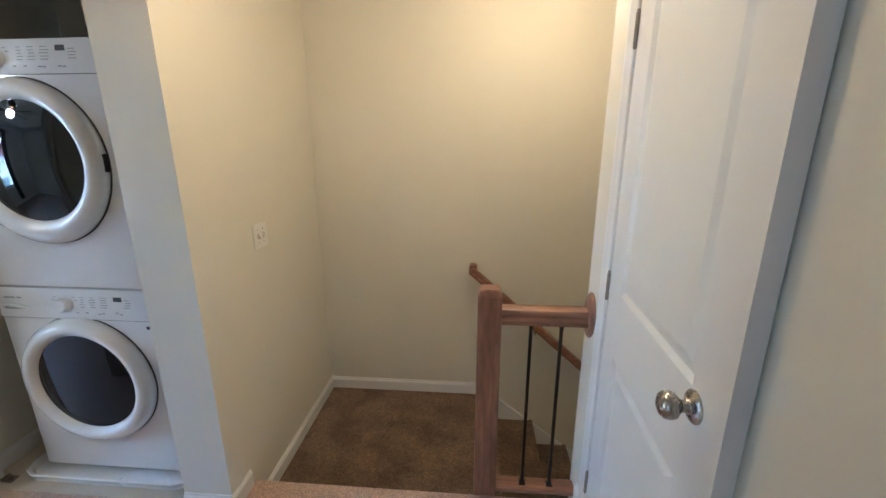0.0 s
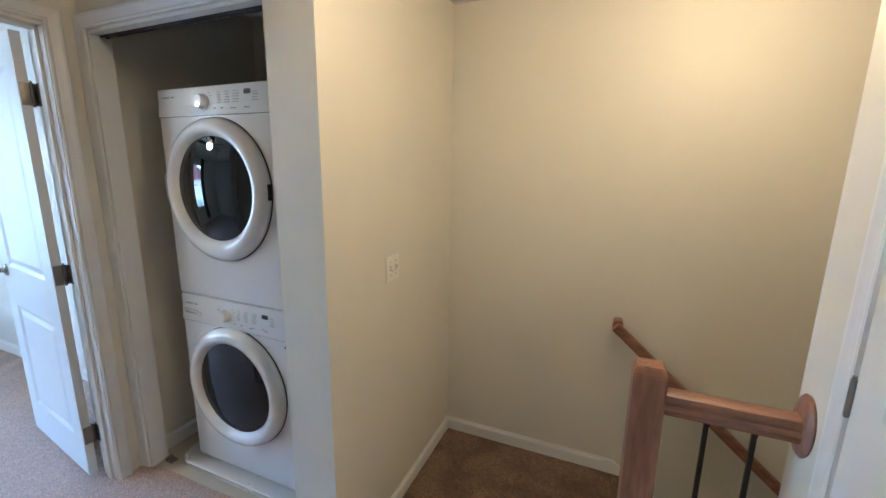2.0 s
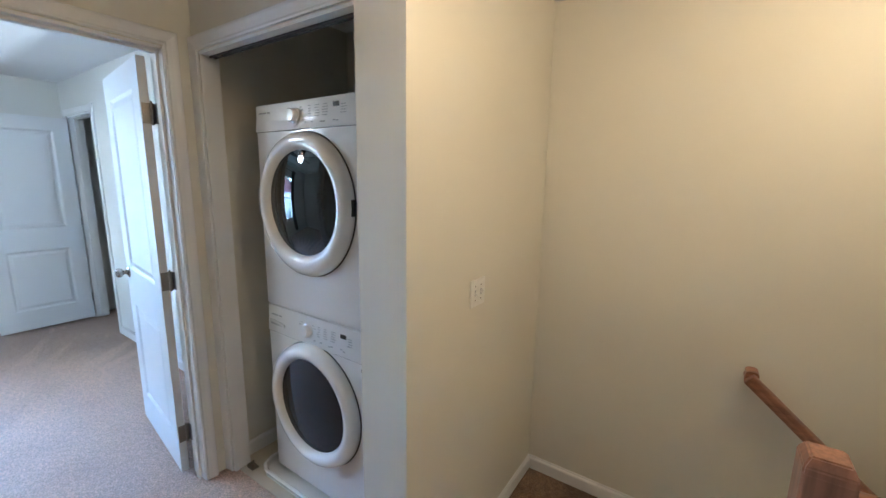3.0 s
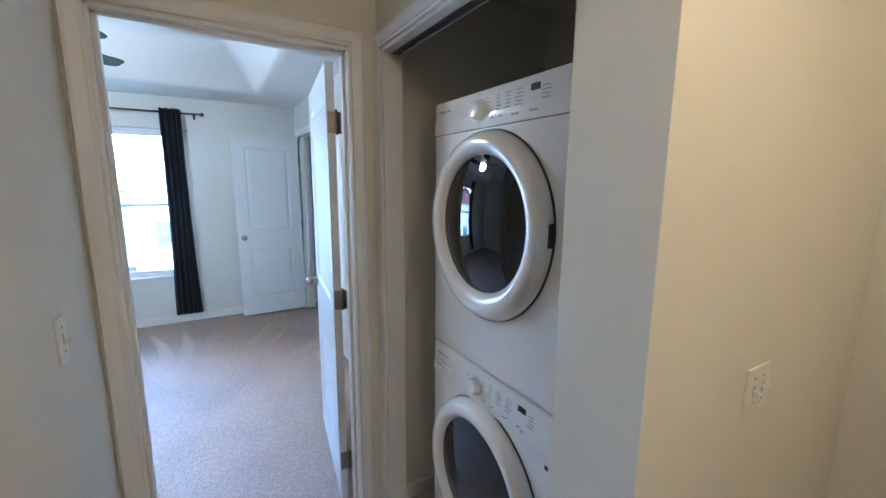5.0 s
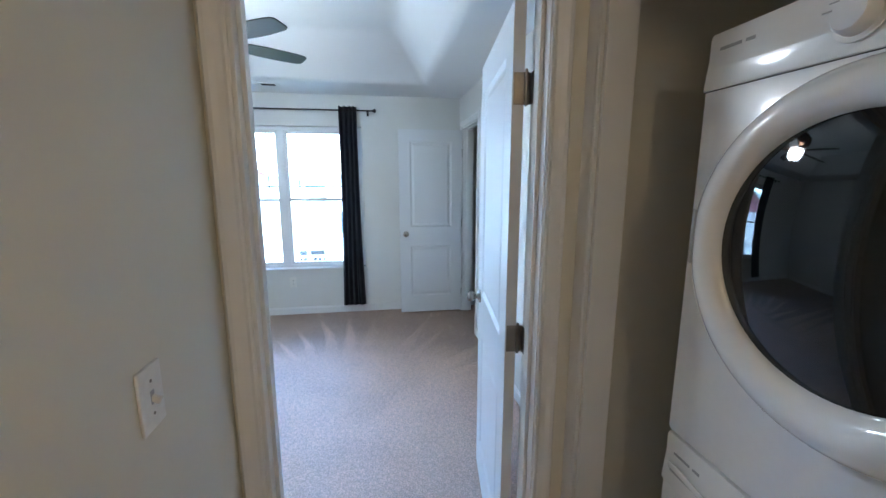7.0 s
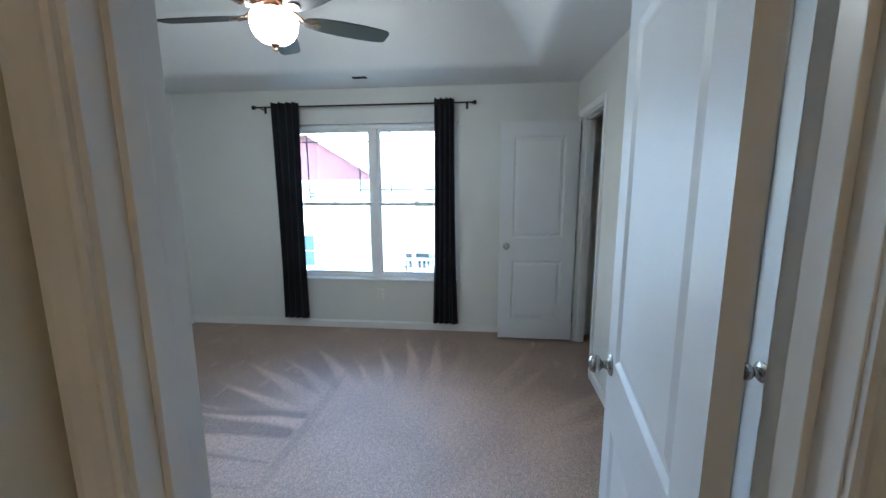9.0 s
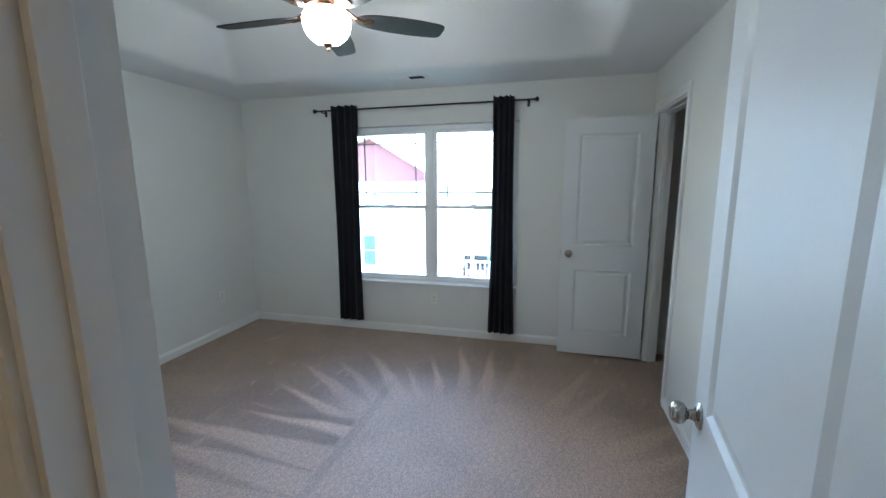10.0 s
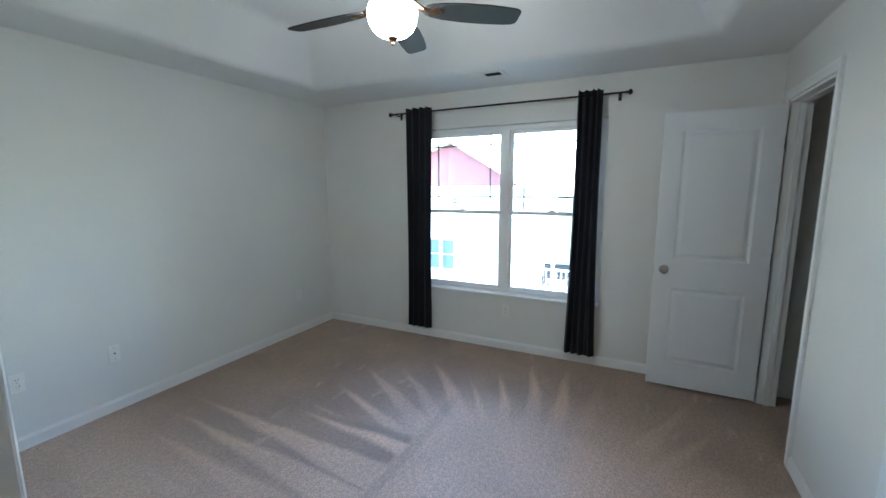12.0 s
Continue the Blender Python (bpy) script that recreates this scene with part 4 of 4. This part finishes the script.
for k in range(5):
    m = Matrix.Rotation(radians(126.5 + 72 * k), 4, "Z")
    bm = bmesh.new()
    outline = [(0.155, 0.030), (0.185, 0.046), (0.24, 0.060), (0.34, 0.069), (0.46, 0.070), (0.56, 0.064), (0.600, 0.058), (0.618, 0.046), (0.622, 0.030)]
    pts = [(x, y) for x, y in outline] + [(x, -y) for x, y in outline[::-1]]
    up = [bm.verts.new((x, y, 0.003)) for x, y in pts]
    dn = [bm.verts.new((x, y, -0.003)) for x, y in pts]
    bm.faces.new(up)
    bm.faces.new(dn[::-1])
    for i in range(len(pts)):
        j = (i + 1) % len(pts)
        bm.faces.new((up[i], up[j], dn[j], dn[i]))
    bm.transform(m @ pose(0, 0, -0.426, -12))
    blade = part("blade", bm, BLADE, fan, "dark brown fan blade")
    g = sweep(round_profile(0.040, 0.014, 0.45, 4), [(0.06, 0, -0.368), (0.10, 0, -0.395), (0.145, 0, -0.424), (0.20, 0, -0.431)], (0, 0, 1))
    merge(g, lathe([(0, -0.0055), (0.026, -0.005), (0.030, 0.0), (0.026, 0.004), (0, 0.0045)], 24), pose(0.205, 0, -0.431, -12) @ Matrix.Diagonal((1.2, 1, 1, 1)))
    g.transform(m)
    part("blade_iron", g, BRONZE, blade, "bronze blade bracket")

# ---- vent and stair lamp ----
vent = thing("ceiling_vent", (-5.14, -0.345, H), "white ceiling air register above the window", "air vent")
part("cover", boxes(((-0.075, -0.185, -0.005), (-0.038, 0.185, 0.0)), ((0.038, -0.185, -0.005), (0.075, 0.185, 0.0)), ((-0.038, -0.185, -0.005), (0.038, 0.025, 0.0)), ((-0.038, 0.150, -0.005), (0.038, 0.185, 0.0)), bevel=0.001), TRIM, vent)
part("backing", boxes(((-0.038, 0.025, -0.0012), (0.038, 0.150, -0.0005))), BLACK, vent)
for k in range(6):
    s = bmesh.new()
    box(s, (-0.004, 0.025, -0.0005), (0.004, 0.150, 0.0005))
    s.transform(pose(-0.032 + 0.0128 * k, 0, -0.004, 0, 50, 0))
    part("slat", s, GREYBAR, vent)
for k in range(5):
    s = bmesh.new()
    box(s, (-0.030 + 0.0145 * k, -0.150, -0.0065), (-0.026 + 0.0145 * k, 0.005, -0.004), 0.0006)
    part("rib", s, TRIM, vent)
lamp = thing("ceiling_lamp", (0.62, 1.80, H), "flush glass ceiling lamp over the stairs", "ceiling lamp")
part("base", lathe([(0, 0), (0.15, 0), (0.15, -0.02), (0.14, -0.028), (0, -0.028)], 40), BRONZE, lamp, "", True)
part("dome", lathe([(0.135, -0.028), (0.13, -0.05), (0.10, -0.075), (0.05, -0.09), (0, -0.093)], 40), DOME, lamp, "lit frosted dome", True)

hall_lamp = thing("ceiling_lamp", (-0.15, 1.12, H), "flush glass ceiling lamp in the hall", "ceiling lamp")
part("base", lathe([(0, 0), (0.15, 0), (0.15, -0.02), (0.14, -0.028), (0, -0.028)], 40), BRONZE, hall_lamp, "", True)
part("dome", lathe([(0.135, -0.028), (0.13, -0.05), (0.10, -0.075), (0.05, -0.09), (0, -0.093)], 40), DOME, hall_lamp, "lit frosted dome", True)

# ---- outside ----
structure("ground", boxes(((-400, -400, -6.3), (400, 400, -6.0))), GRASS, "green lawn around the houses")


def house(name, x, y0, y1, eave, peak_y, peak_z, deep, label, gable):
    d = thing(name, (x, (y0 + y1) / 2, -6.0), label, "house")
    o = Vector((x, (y0 + y1) / 2, -6.0))
    bm = boxes(((x - deep, y0, -6.0), (x, y1, eave)))
    bm.transform(Matrix.Translation(-o))
    part("wall", bm, SIDING, d, "white lap siding")
    lap = bmesh.new()
    z = -5.8
    while z < eave - 0.1:
        box(lap, (x, y0, z), (x + 0.012, y1, z + 0.14))
        z += 0.18
    lap.transform(Matrix.Translation(-o))
    part("siding", lap, SIDING, d)
    g = bmesh.new()
    f = [g.verts.new((x + dx, y, z)) for dx in (0.02, -deep) for y, z in ((y0, eave), (y1, eave), (peak_y, peak_z))]
    for q in ((0, 1, 2), (5, 4, 3), (0, 3, 4, 1), (1, 4, 5, 2), (2, 5, 3, 0)):
        g.faces.new([f[k] for k in q])
    g.transform(Matrix.Translation(-o))
    part("gable", g, gable, d, "dark red gable siding")
    for ya in (y0, y1):
        r = bmesh.new()
        out = 0.45 if ya == y1 else -0.45
        k = (peak_z - eave) / (peak_y - ya)
        pts = [(ya + out, eave + out * k), (peak_y, peak_z), (peak_y, peak_z + 0.2), (ya + out, eave + out * k + 0.2)]
        f = [r.verts.new((xx, y, z + 0.01)) for xx in (x + 0.4, x - deep - 0.3) for y, z in pts]
        for q in ((0, 1, 2, 3), (7, 6, 5, 4), (0, 4, 5, 1), (1, 5, 6, 2), (2, 6, 7, 3), (3, 7, 4, 0)):
            r.faces.new([f[i] for i in q])
        r.transform(Matrix.Translation(-o))
        part("roof", r, SIDING, d, "pale roof edge")
    return d, o


def far_window(d, o, x, y, z, w, h):
    wob = part("window", boxes(((x, y - w / 2 - 0.08, z - h / 2 - 0.08), (x + 0.05, y + w / 2 + 0.08, z + h / 2 + 0.08))), SIDING, d)
    wob.location = -o
    for s in (-1, 1):
        part("pane", boxes(((x + 0.05, y - w / 2 + 0.03, z + (0.02 if s > 0 else -h / 2)), (x + 0.06, y + w / 2 - 0.03, z + (h / 2 if s > 0 else -0.02)))), FARGLASS, wob)


h1, o1 = house("house", -20, -13.5, -4.0, 1.62, -7.4, 3.66, 9, "white house with a dark red gable", RED)
for y in (-8.46, -7.66, -10.6):
    far_window(h1, o1, -19.98, y, -1.75, 0.68, 1.46)
far_window(h1, o1, -19.98, -7.28, 0.92, 0.3, 0.28)
h2, o2 = house("house", -31, -3.0, 8.0, 1.0, 2.5, 3.6, 8, "white house beyond the deck", SIDING)
for y in (-1.6, 0.4, 3.6):
    far_window(h2, o2, -30.98, y, -1.8, 0.9, 1.6)
deck = thing("deck", (-21.5, -2.9, -6.0), "raised wooden deck with railing and dark furniture", "deck")
part("platform", boxes(((-1.8, -1.4, 2.7), (1.6, 2.4, 2.9))), DECKWOOD, deck)
for y in (-1.3, 0.4, 2.3):
    part("post", boxes(((1.45, y - 0.06, 0), (1.57, y + 0.06, 5.0))), SIDING, deck)
part("rail", boxes(((1.46, -1.3, 3.85), (1.56, 2.3, 3.93))), SIDING, deck)
for k in range(16):
    y = -1.2 + 0.22 * k
    part("spindle", boxes(((1.49, y - 0.02, 2.9), (1.53, y + 0.02, 3.85))), SIDING, deck)
seat = thing("garden_bench", (-21.2, -2.6, -3.1), "dark outdoor bench on the deck", "bench")
part("seat", boxes(((-0.3, -0.6, 0.38), (0.3, 0.6, 0.45))), BLACK, seat)
part("backrest", boxes(((-0.33, -0.6, 0.45), (-0.27, 0.6, 1.0))), BLACK, seat)
for x in (-0.26, 0.26):
    for y in (-0.55, 0.55):
        part("leg", boxes(((x - 0.03, y - 0.03, 0), (x + 0.03, y + 0.03, 0.38))), BLACK, seat)
